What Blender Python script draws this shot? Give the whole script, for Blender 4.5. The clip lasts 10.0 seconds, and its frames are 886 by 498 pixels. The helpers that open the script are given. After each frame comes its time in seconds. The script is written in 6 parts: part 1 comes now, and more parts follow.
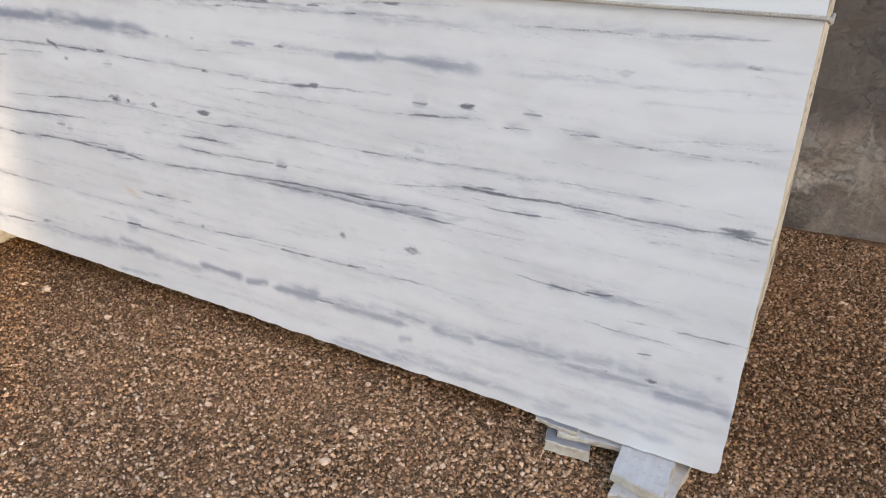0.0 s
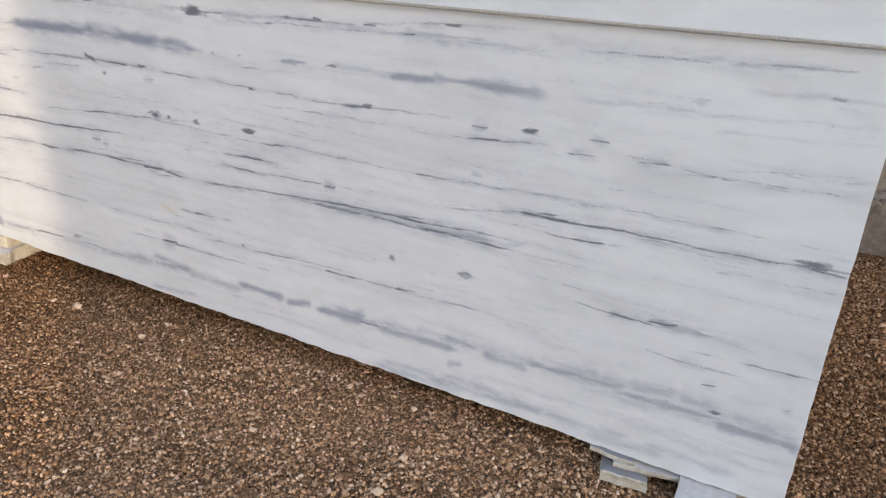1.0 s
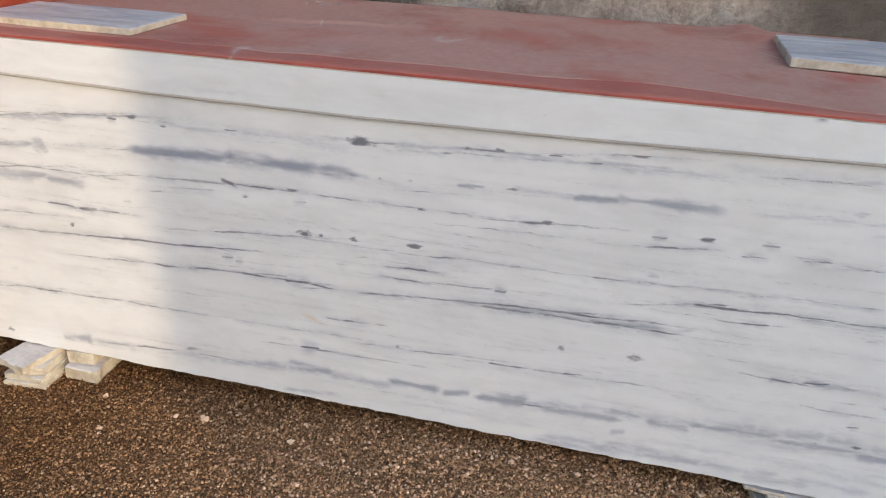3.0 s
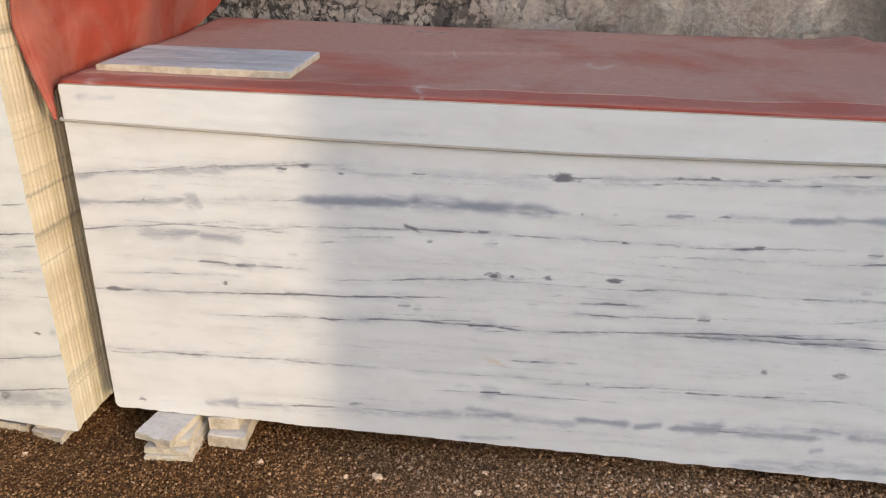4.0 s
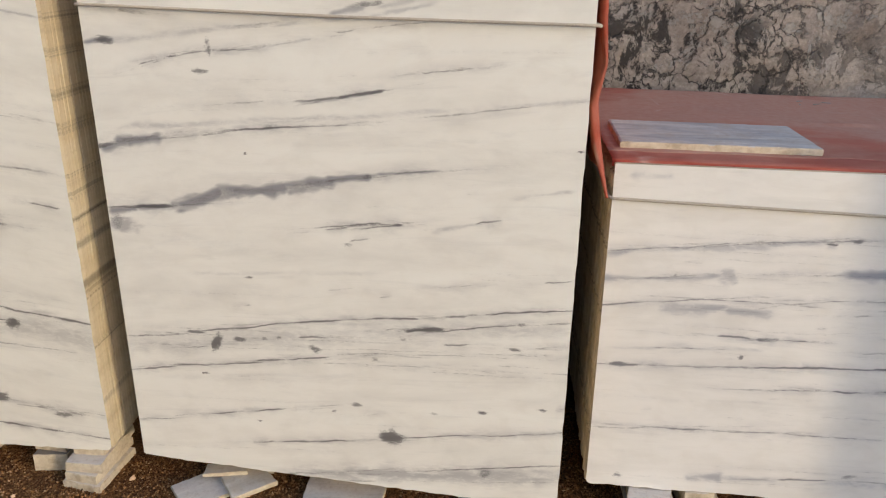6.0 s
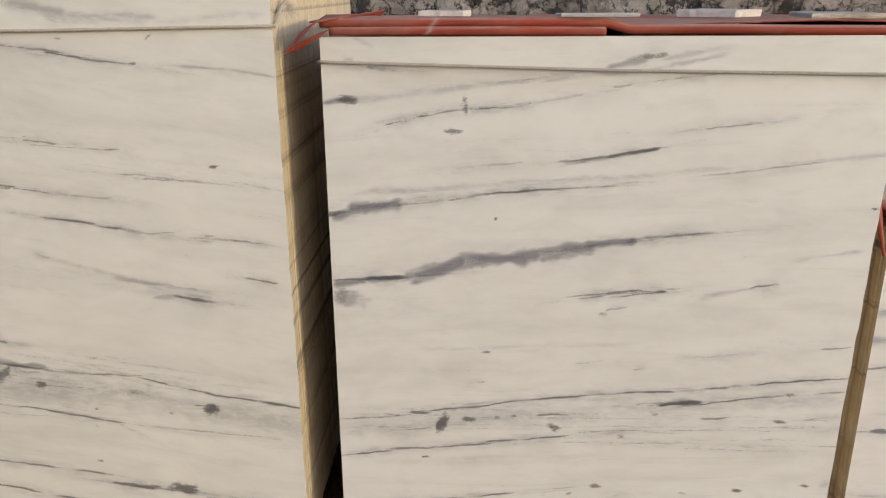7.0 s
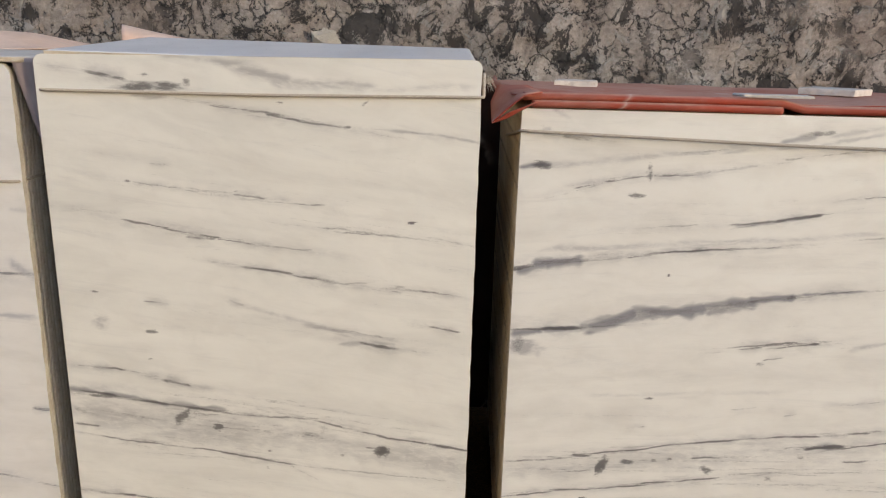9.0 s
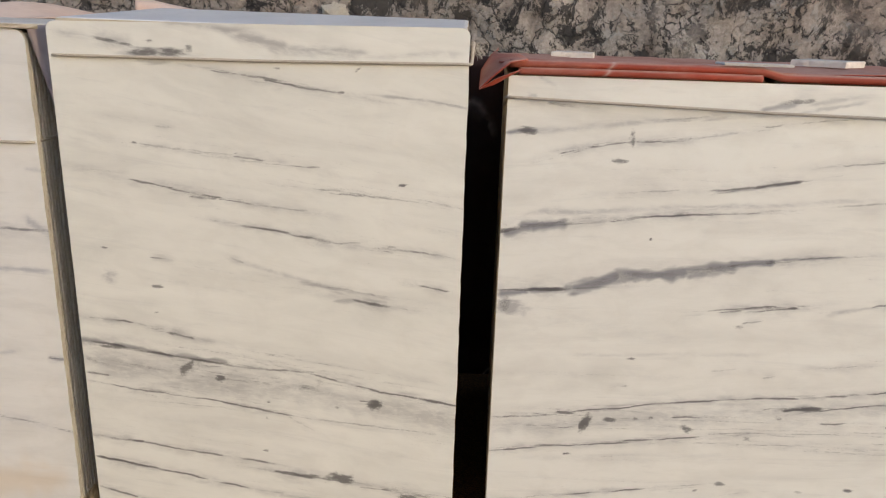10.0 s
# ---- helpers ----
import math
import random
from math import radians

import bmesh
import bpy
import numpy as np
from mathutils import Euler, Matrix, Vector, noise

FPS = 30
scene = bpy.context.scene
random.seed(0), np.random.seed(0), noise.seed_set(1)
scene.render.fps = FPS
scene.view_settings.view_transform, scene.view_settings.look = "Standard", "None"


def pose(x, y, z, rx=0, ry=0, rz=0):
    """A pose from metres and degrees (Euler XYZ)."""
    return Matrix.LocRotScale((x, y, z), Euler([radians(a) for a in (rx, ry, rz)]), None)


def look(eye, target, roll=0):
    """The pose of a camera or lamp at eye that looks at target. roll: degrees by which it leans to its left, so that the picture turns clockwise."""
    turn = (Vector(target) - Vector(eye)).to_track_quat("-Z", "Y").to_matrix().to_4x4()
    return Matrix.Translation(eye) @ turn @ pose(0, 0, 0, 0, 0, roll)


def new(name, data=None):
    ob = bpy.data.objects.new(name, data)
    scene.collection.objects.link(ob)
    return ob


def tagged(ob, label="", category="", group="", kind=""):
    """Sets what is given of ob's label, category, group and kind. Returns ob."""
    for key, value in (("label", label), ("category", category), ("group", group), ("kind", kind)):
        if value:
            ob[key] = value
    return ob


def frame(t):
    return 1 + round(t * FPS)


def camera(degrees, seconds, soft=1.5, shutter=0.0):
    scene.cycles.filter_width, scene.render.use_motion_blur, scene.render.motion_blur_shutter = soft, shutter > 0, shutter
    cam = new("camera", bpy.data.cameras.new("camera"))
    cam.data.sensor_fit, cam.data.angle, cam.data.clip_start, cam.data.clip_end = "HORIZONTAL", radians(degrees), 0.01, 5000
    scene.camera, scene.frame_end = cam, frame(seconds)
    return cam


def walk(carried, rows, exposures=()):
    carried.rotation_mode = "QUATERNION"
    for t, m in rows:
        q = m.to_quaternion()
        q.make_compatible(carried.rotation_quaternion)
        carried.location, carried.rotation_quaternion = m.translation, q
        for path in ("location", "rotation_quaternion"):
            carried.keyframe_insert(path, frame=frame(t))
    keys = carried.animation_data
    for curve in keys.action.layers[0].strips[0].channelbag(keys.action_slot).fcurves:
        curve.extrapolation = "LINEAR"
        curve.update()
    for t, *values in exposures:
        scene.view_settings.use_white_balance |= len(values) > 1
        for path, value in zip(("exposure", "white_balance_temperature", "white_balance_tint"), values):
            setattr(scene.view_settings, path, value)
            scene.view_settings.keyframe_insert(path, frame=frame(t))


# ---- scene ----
cam = camera(60.5, 10.0, soft=1.1)
METRES, EYE, TILT, LEAN, TURN = 4.5, 1.056, 0.0, 0.0, 26.1
ROWS = [
    (0.0, 0.0, 0.0, 0.0, 0.64, -25.65, -1.34),
    (0.5, -0.0081, 0.0053, 0.001, 0.71, -25.41, -1.69),
    (1.0, -0.0285, 0.0104, 0.0052, 0.33, -25.43, -1.97),
    (1.5, -0.0681, 0.0116, 0.0298, -1.22, -25.62, -2.28),
    (2.0, -0.0852, 0.0185, 0.0512, -4.26, -25.88, -2.27),
    (3.5, -0.2659, 0.0263, 0.0713, -16.95, -25.22, -1.02),
    (4.0, -0.3325, 0.075, 0.0725, -19.97, -24.59, -0.63),
    (4.5, -0.411, 0.0868, 0.0751, -21.88, -23.82, -0.34),
    (5.0, -0.4816, 0.0933, 0.0818, -22.38, -22.9, -0.45),
    (5.5, -0.5464, 0.1485, 0.0814, -21.98, -22.0, -0.75),
    (6.0, -0.6125, 0.1871, 0.0846, -21.59, -21.16, -0.75),
    (7.5, -0.7745, 0.3078, 0.0921, -25.8, -17.6, 0.82),
    (8.0, -0.8172, 0.3069, 0.0974, -27.28, -16.45, 0.62),
    (8.5, -0.8329, 0.3053, 0.1027, -27.46, -15.54, -0.34),
    (9.0, -0.8438, 0.3015, 0.1021, -26.53, -15.41, -1.58),
    (9.5, -0.8493, 0.2933, 0.1006, -25.3, -16.02, -2.04),
    (10.0, -0.8342, 0.2751, 0.0968, -24.41, -16.82, -1.75),
]
path = [(t, pose(0, 0, EYE, TILT, LEAN, TURN) @ pose(METRES * x, METRES * y, METRES * z, 90 + pitch, roll, yaw)) for t, x, y, z, yaw, pitch, roll in ROWS]
path += [
    (2.2, look((-0.434, -0.117, 1.284), (-1.011, 1.596, 0.430), 3.0)),
    (3.3, look((-1.012, -0.402, 1.380), (-1.324, 1.376, 0.520), 1.5)),
    (6.2, look((-2.988, -0.479, 1.442), (-3.134, 1.386, 0.735), 0.4)),
    (7.3, look((-3.650, -0.285, 1.468), (-3.690, 1.615, 0.846), -0.6)),
]
EXPOSURES = [(0.0, 1.27, 6280, 10), (1.0, 1.11, 6220, 10), (2.0, 1.10, 6260, 10), (3.5, 1.06, 6460, 10), (4.5, 0.96, 6500, 10), (5.5, 0.8, 6500, 10), (6.2, 0.68, 6500, 10), (7.5, 0.56, 6500, 10), (8.5, 0.64, 6500, 10), (9.5, 0.7, 6500, 10), (10.0, 0.68, 6500, 10)]
walk(cam, sorted(path, key=lambda row: row[0]), EXPOSURES)

# ---- world, sun and exposure ----
SUN_UP, SUN_ROUND = radians(9), radians(131)
to_sun = Vector((math.sin(SUN_ROUND) * math.cos(SUN_UP), math.cos(SUN_ROUND) * math.cos(SUN_UP), math.sin(SUN_UP)))
world = bpy.data.worlds.new("sky")
scene.world = world
world.use_nodes = True
wn = world.node_tree
sky = wn.nodes.new("ShaderNodeTexSky")
sky.sky_type, sky.sun_disc, sky.sun_elevation, sky.sun_rotation = "NISHITA", False, radians(24), SUN_ROUND
sky.dust_density, sky.air_density = 1.2, 1.0
wn.links.new(sky.outputs[0], wn.nodes["Background"].inputs[0])
wn.nodes["Background"].inputs[1].default_value = 0.15
sun = new("sun", bpy.data.lights.new("sun", "SUN"))
sun.data.energy, sun.data.angle, sun.data.color = 0.92, radians(0.55), (1.0, 0.79, 0.52)
sun.matrix_world = look(to_sun * 30, (0, 0, 0))


# ---- materials ----
def mat(name, rough=0.6):
    m = bpy.data.materials.new(name)
    m.use_nodes = True
    b = m.node_tree.nodes["Principled BSDF"]
    b.inputs["Roughness"].default_value = rough
    return m, m.node_tree, b


def node(nt, kind, **values):
    n = nt.nodes.new("ShaderNode" + kind)
    for key, v in values.items():
        if key in n.inputs:
            n.inputs[key].default_value = v
    return n


def coords(nt, scale=(1, 1, 1), output="Object", shift=(0, 0, 0)):
    c, m = node(nt, "TexCoord"), node(nt, "Mapping")
    m.inputs["Scale"].default_value, m.inputs["Location"].default_value = scale, shift
    nt.links.new(c.outputs[output], m.inputs[0])
    return m.outputs[0]


def noise_at(nt, vec, scale, detail=4.0, rough=0.55, distort=0.0):
    n = node(nt, "TexNoise", Scale=scale, Detail=detail, Roughness=rough, Distortion=distort)
    nt.links.new(vec, n.inputs["Vector"])
    return n.outputs["Fac"]


def ramp(nt, fac, *stops):
    r = node(nt, "ValToRGB")
    while len(r.color_ramp.elements) < len(stops):
        r.color_ramp.elements.new(0.5)
    for e, (at, col) in zip(r.color_ramp.elements, stops):
        e.position, e.color = at, (*col, 1) if isinstance(col, tuple) else (col, col, col, 1)
    nt.links.new(fac, r.inputs[0])
    return r.outputs[0]


def mix(nt, fac, a, b, how="MIX"):
    n = nt.nodes.new("ShaderNodeMix")
    n.data_type, n.blend_type = "RGBA", how
    for key, v in ((0, fac), (6, a), (7, b)):
        if isinstance(v, (int, float)):
            n.inputs[key].default_value = v if key == 0 else (v, v, v, 1)
        elif isinstance(v, tuple):
            n.inputs[key].default_value = (*v, 1)
        else:
            nt.links.new(v, n.inputs[key])
    return n.outputs[2]


def maths(nt, how, a, b=0.0, clamp=False):
    n = nt.nodes.new("ShaderNodeMath")
    n.operation, n.use_clamp = how, clamp
    for key, v in ((0, a), (1, b)):
        if isinstance(v, (int, float)):
            n.inputs[key].default_value = v
        else:
            nt.links.new(v, n.inputs[key])
    return n.outputs[0]


def bump(nt, b, height, strength=0.3, distance=0.01):
    n = node(nt, "Bump", Strength=strength, Distance=distance)
    nt.links.new(height, n.inputs["Height"])
    nt.links.new(n.outputs[0], b.inputs["Normal"])


def marble_face(name, slope, white, band=(0.31, 0.325, 0.385), line=(0.095, 0.097, 0.125)):
    """White marble with veins told by the mesh's own 'vein' values: dark, grey band, beige (stain, painted glow).
    slope: the grain's, in degrees.
    """
    m, nt, b = mat(name, 0.34)
    turn = nt.nodes.new("ShaderNodeMapping")
    turn.inputs["Rotation"].default_value = (0, radians(slope), 0)
    nt.links.new(node(nt, "TexCoord").outputs["Object"], turn.inputs[0])

    def along(scale):
        k = nt.nodes.new("ShaderNodeMapping")
        k.inputs["Scale"].default_value = scale
        nt.links.new(turn.outputs[0], k.inputs[0])
        return k.outputs[0]

    a = node(nt, "Attribute")
    a.attribute_name = "vein"
    s = node(nt, "SeparateColor")
    nt.links.new(a.outputs["Color"], s.inputs[0])
    cloud = noise_at(nt, along((1.6, 1, 7)), 1.5, 6, 0.62, 0.6)
    mottle = noise_at(nt, along((5, 1, 9)), 1.6, 6, 0.6, 0.4)
    streak = noise_at(nt, along((3.2, 1, 34)), 1.0, 6, 0.66, 0.9)
    base = ramp(nt, cloud, (0.30, tuple(c * 0.90 for c in white)), (0.52, white), (0.72, tuple(min(0.86, c * 1.05) for c in white)))
    base = mix(nt, maths(nt, "MULTIPLY", ramp(nt, mottle, (0.48, 0.0), (0.66, 1.0)), 0.18), base, (0.60, 0.575, 0.53))
    base = mix(nt, maths(nt, "MULTIPLY", ramp(nt, streak, (0.56, 0.0), (0.76, 1.0)), 0.20), base, (0.42, 0.42, 0.44))
    grain = noise_at(nt, along((95, 95, 230)), 1.0, 4, 0.7)
    patch = noise_at(nt, along((24, 1, 70)), 1.0, 7, 0.72, 0.6)
    reach = maths(nt, "ADD", patch, maths(nt, "MULTIPLY", s.outputs[1], 0.32))
    gband = maths(nt, "MULTIPLY", maths(nt, "MULTIPLY", s.outputs[1], 1.08), ramp(nt, reach, (0.44, 0.22), (0.68, 1.0)), True)
    base = mix(nt, gband, base, band)
    base = mix(nt, s.outputs[2], base, (0.68, 0.52, 0.34))
    dash = noise_at(nt, along((42, 42, 150)), 1.0, 5, 0.7)
    fine = noise_at(nt, along((260, 260, 420)), 1.0, 3, 0.7)
    speck = maths(nt, "ADD", maths(nt, "MULTIPLY", s.outputs[0], 0.95), maths(nt, "MULTIPLY", maths(nt, "SUBTRACT", dash, 0.5), 1.5))
    speck = maths(nt, "ADD", speck, maths(nt, "MULTIPLY", maths(nt, "SUBTRACT", fine, 0.5), 1.4))
    dark = maths(nt, "MULTIPLY", maths(nt, "POWER", s.outputs[0], 0.58), ramp(nt, speck, (0.14, 0.0), (0.62, 0.92)), True)
    base = mix(nt, dark, base, line)
    nt.links.new(base, b.inputs["Base Color"])
    nt.links.new(ramp(nt, grain, (0.3, 0.26), (0.7, 0.44)), b.inputs["Roughness"])
    bump(nt, b, grain, 0.05, 0.001)
    return m


def marble_edge():
    """Sawn slab edge: dusty, yellowed, a little different from slab to slab."""
    m, nt, b = mat("marble_edge", 0.7)
    info = node(nt, "ObjectInfo")
    vec = coords(nt, (3, 3, 3))
    stain = noise_at(nt, vec, 2.5, 5, 0.6)
    base = ramp(nt, stain, (0.3, (0.50, 0.41, 0.28)), (0.5, (0.69, 0.60, 0.445)), (0.7, (0.78, 0.715, 0.58)))
    spots = noise_at(nt, coords(nt, (6, 6, 26)), 1.3, 3, 0.6)
    base = mix(nt, ramp(nt, spots, (0.60, 0.0), (0.70, 0.8)), base, (0.10, 0.09, 0.075))
    band = noise_at(nt, coords(nt, (0.5, 3.0, 14)), 1.0, 4, 0.65, 0.8)
    base = mix(nt, maths(nt, "MULTIPLY", ramp(nt, band, (0.55, 0.0), (0.66, 1.0)), 0.7), base, (0.15, 0.13, 0.105))
    base = mix(nt, maths(nt, "MULTIPLY", info.outputs["Random"], 0.3), base, (0.42, 0.34, 0.22))
    nt.links.new(base, b.inputs["Base Color"])
    bump(nt, b, noise_at(nt, coords(nt, (90, 90, 90)), 1.0, 4), 0.3, 0.002)
    return m


def marble_offcut(name, light, dark, edge=(0.6, 0.5, 0.36), grain=(5, 30, 30)):
    m, nt, b = mat(name, 0.7)
    info = node(nt, "ObjectInfo")
    shift = nt.nodes.new("ShaderNodeVectorMath")
    shift.operation = "MULTIPLY_ADD"
    nt.links.new(info.outputs["Random"], shift.inputs[0])
    shift.inputs[1].default_value = (7, 3, 5)
    nt.links.new(node(nt, "TexCoord").outputs["Object"], shift.inputs[2])
    vec = shift.outputs[0]
    stretch = nt.nodes.new("ShaderNodeMapping")
    stretch.inputs["Scale"].default_value = grain
    nt.links.new(vec, stretch.inputs[0])
    streak = noise_at(nt, stretch.outputs[0], 1.0, 6, 0.62, 0.8)
    base = ramp(nt, streak, (0.32, light), (0.68, dark))
    stain = noise_at(nt, vec, 16, 6, 0.65)
    base = mix(nt, maths(nt, "MULTIPLY", ramp(nt, stain, (0.48, 0.0), (0.68, 1.0)), 0.6), base, edge)
    dust = noise_at(nt, vec, 70, 5, 0.7)
    base = mix(nt, maths(nt, "MULTIPLY", ramp(nt, dust, (0.5, 0.0), (0.7, 1.0)), 0.35), base, (0.34, 0.25, 0.165))
    nt.links.new(base, b.inputs["Base Color"])
    bump(nt, b, noise_at(nt, vec, 130, 5), 0.4, 0.003)
    return m


def tarp_mat(name, dusty, clean):
    m, nt, b = mat(name, 0.72)
    vec = coords(nt)
    big = noise_at(nt, vec, 2.2, 6, 0.62, 0.4)
    fine = noise_at(nt, vec, 45, 5, 0.6)
    geo = node(nt, "NewGeometry")
    up = node(nt, "SeparateXYZ")
    nt.links.new(geo.outputs["Normal"], up.inputs[0])
    flat = ramp(nt, up.outputs[2], (0.40, 0.0), (0.90, 1.0))
    lying = maths(nt, "MULTIPLY", ramp(nt, big, (0.36, 0.40), (0.50, 1.0)), flat)
    blot = ramp(nt, noise_at(nt, coords(nt, (1, 1, 0.7)), 5.5, 6, 0.6, 0.5), (0.46, 0.0), (0.60, 0.26))
    dust = maths(nt, "MULTIPLY", maths(nt, "MAXIMUM", lying, blot), ramp(nt, fine, (0.3, 0.7), (0.7, 1.0)), True)
    clean = mix(nt, ramp(nt, noise_at(nt, coords(nt, shift=(4, 1, 0)), 3.0, 5, 0.6), (0.42, 0.0), (0.6, 1.0)), clean, tuple(c * 0.72 for c in clean))
    base = mix(nt, dust, clean, dusty)
    fold = maths(nt, "ABSOLUTE", maths(nt, "SUBTRACT", noise_at(nt, coords(nt, shift=(2, 6, 0)), 1.3, 2, 0.4, 0.3), 0.5))
    fold = maths(nt, "MULTIPLY", ramp(nt, fold, (0.0, 1.0), (0.005, 0.0)), ramp(nt, noise_at(nt, vec, 6, 3), (0.52, 0.0), (0.62, 0.6)))
    base = mix(nt, fold, base, (0.58, 0.47, 0.42))
    nt.links.new(base, b.inputs["Base Color"])
    weave = noise_at(nt, vec, 420, 2)
    bump(nt, b, maths(nt, "ADD", maths(nt, "MULTIPLY", noise_at(nt, vec, 9, 4), 6.0), weave), 0.25, 0.003)
    return m


def plaster(name, mould_from):
    """Old lime plaster: grey-brown, flaking, cracked in places, with black mould; mould_from: how much stays clean."""
    m, nt, b = mat(name, 0.92)
    vec = coords(nt)

    def cracks(scale, bend, width, lo, hi, shift):
        warp = node(nt, "TexNoise", Scale=scale * 0.8, Detail=5.0, Roughness=0.7)
        nt.links.new(coords(nt, shift=(shift, 0, 0)), warp.inputs["Vector"])
        add = nt.nodes.new("ShaderNodeVectorMath")
        add.operation = "MULTIPLY_ADD"
        nt.links.new(warp.outputs["Color"], add.inputs[0])
        add.inputs[1].default_value = (bend, bend, bend)
        nt.links.new(vec, add.inputs[2])
        v = nt.nodes.new("ShaderNodeTexVoronoi")
        v.feature = "DISTANCE_TO_EDGE"
        v.inputs["Scale"].default_value = scale
        nt.links.new(add.outputs[0], v.inputs["Vector"])
        where = noise_at(nt, coords(nt, shift=(0, 0, shift)), scale * 0.55, 4, 0.65)
        return maths(nt, "MULTIPLY", ramp(nt, v.outputs["Distance"], (0.0, 1.0), (width, 0.0)), ramp(nt, where, (lo, 0.0), (hi, 1.0)))

    crack = maths(nt, "MAXIMUM", cracks(4.6, 0.28, 0.026, 0.44, 0.50, 3.0), cracks(12.0, 0.14, 0.055, 0.50, 0.56, 8.0))
    big = noise_at(nt, vec, 1.1, 5, 0.6)
    mid = noise_at(nt, vec, 6, 7, 0.68, 0.3)
    fine = noise_at(nt, vec, 55, 6, 0.7)
    base = ramp(nt, mid, (0.28, (0.265, 0.20, 0.155)), (0.5, (0.465, 0.385, 0.31)), (0.72, (0.61, 0.53, 0.445)))
    base = mix(nt, 0.5, base, ramp(nt, fine, (0.3, 0.22), (0.7, 0.78)), "OVERLAY")
    flake = ramp(nt, noise_at(nt, coords(nt, shift=(5, 0, 2)), 8, 8, 0.75, 0.5), (0.56, 0.0), (0.585, 1.0))
    base = mix(nt, maths(nt, "MULTIPLY", flake, 0.55), base, (0.50, 0.47, 0.41))
    blot = noise_at(nt, coords(nt, (1, 1, 0.75)), 9, 9, 0.78, 0.4)
    mould = maths(nt, "MULTIPLY", ramp(nt, blot, (0.508, 0.0), (0.542, 1.0)), ramp(nt, big, (mould_from, 0.0), (mould_from + 0.1, 1.0)))
    side = node(nt, "SeparateXYZ")
    nt.links.new(vec, side.inputs[0])
    spread = maths(nt, "MULTIPLY", maths(nt, "ADD", side.outputs[0], 2.2), 0.6)
    mould = maths(nt, "MULTIPLY", mould, ramp(nt, spread, (0.15, 1.0), (0.62, 0.25)))
    base = mix(nt, maths(nt, "MULTIPLY", mould, 0.9), base, (0.045, 0.038, 0.032))
    sep = node(nt, "SeparateXYZ")
    nt.links.new(vec, sep.inputs[0])
    damp = maths(nt, "ADD", maths(nt, "ADD", sep.outputs[0], 0.45), maths(nt, "MULTIPLY", maths(nt, "SUBTRACT", big, 0.5), 1.2))
    rise = maths(nt, "ADD", sep.outputs[2], maths(nt, "MULTIPLY", maths(nt, "SUBTRACT", mid, 0.5), 0.5))
    damp = maths(nt, "MULTIPLY", ramp(nt, damp, (0.0, 0.0), (0.35, 1.0)), ramp(nt, rise, (0.10, 0.72), (0.18, 0.62), (0.22, 0.22), (0.30, 0.30), (0.40, 1.0)))
    base = mix(nt, maths(nt, "MULTIPLY", damp, 0.88), base, (0.115, 0.092, 0.072))
    crack = maths(nt, "MULTIPLY", maths(nt, "MULTIPLY", crack, maths(nt, "SUBTRACT", 1.0, damp)), ramp(nt, spread, (0.2, 1.0), (0.65, 0.14)))
    base = mix(nt, maths(nt, "MULTIPLY", crack, 0.9), base, (0.035, 0.03, 0.026))
    nt.links.new(base, b.inputs["Base Color"])
    h = maths(nt, "ADD", maths(nt, "MULTIPLY", mid, 1.2), maths(nt, "MULTIPLY", fine, 0.4))
    h = maths(nt, "ADD", h, maths(nt, "MULTIPLY", flake, 0.25))
    h = maths(nt, "SUBTRACT", h, maths(nt, "ADD", maths(nt, "MULTIPLY", crack, 0.9), maths(nt, "MULTIPLY", mould, 0.2)))
    bump(nt, b, h, 0.9, 0.016)
    return m


def tint_by_place(nt, base):
    """Yard colour by place: paler at one end, browner at the other, darker behind."""
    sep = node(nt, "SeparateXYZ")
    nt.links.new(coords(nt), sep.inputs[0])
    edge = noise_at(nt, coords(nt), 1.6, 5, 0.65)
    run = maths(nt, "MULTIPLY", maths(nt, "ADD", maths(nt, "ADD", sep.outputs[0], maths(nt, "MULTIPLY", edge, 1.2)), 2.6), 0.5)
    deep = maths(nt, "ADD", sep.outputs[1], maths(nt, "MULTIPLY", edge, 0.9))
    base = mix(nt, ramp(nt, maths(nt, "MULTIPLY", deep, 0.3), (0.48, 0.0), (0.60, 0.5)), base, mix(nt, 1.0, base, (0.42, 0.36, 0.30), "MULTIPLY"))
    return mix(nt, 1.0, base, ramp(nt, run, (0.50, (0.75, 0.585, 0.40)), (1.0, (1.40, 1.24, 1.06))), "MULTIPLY")


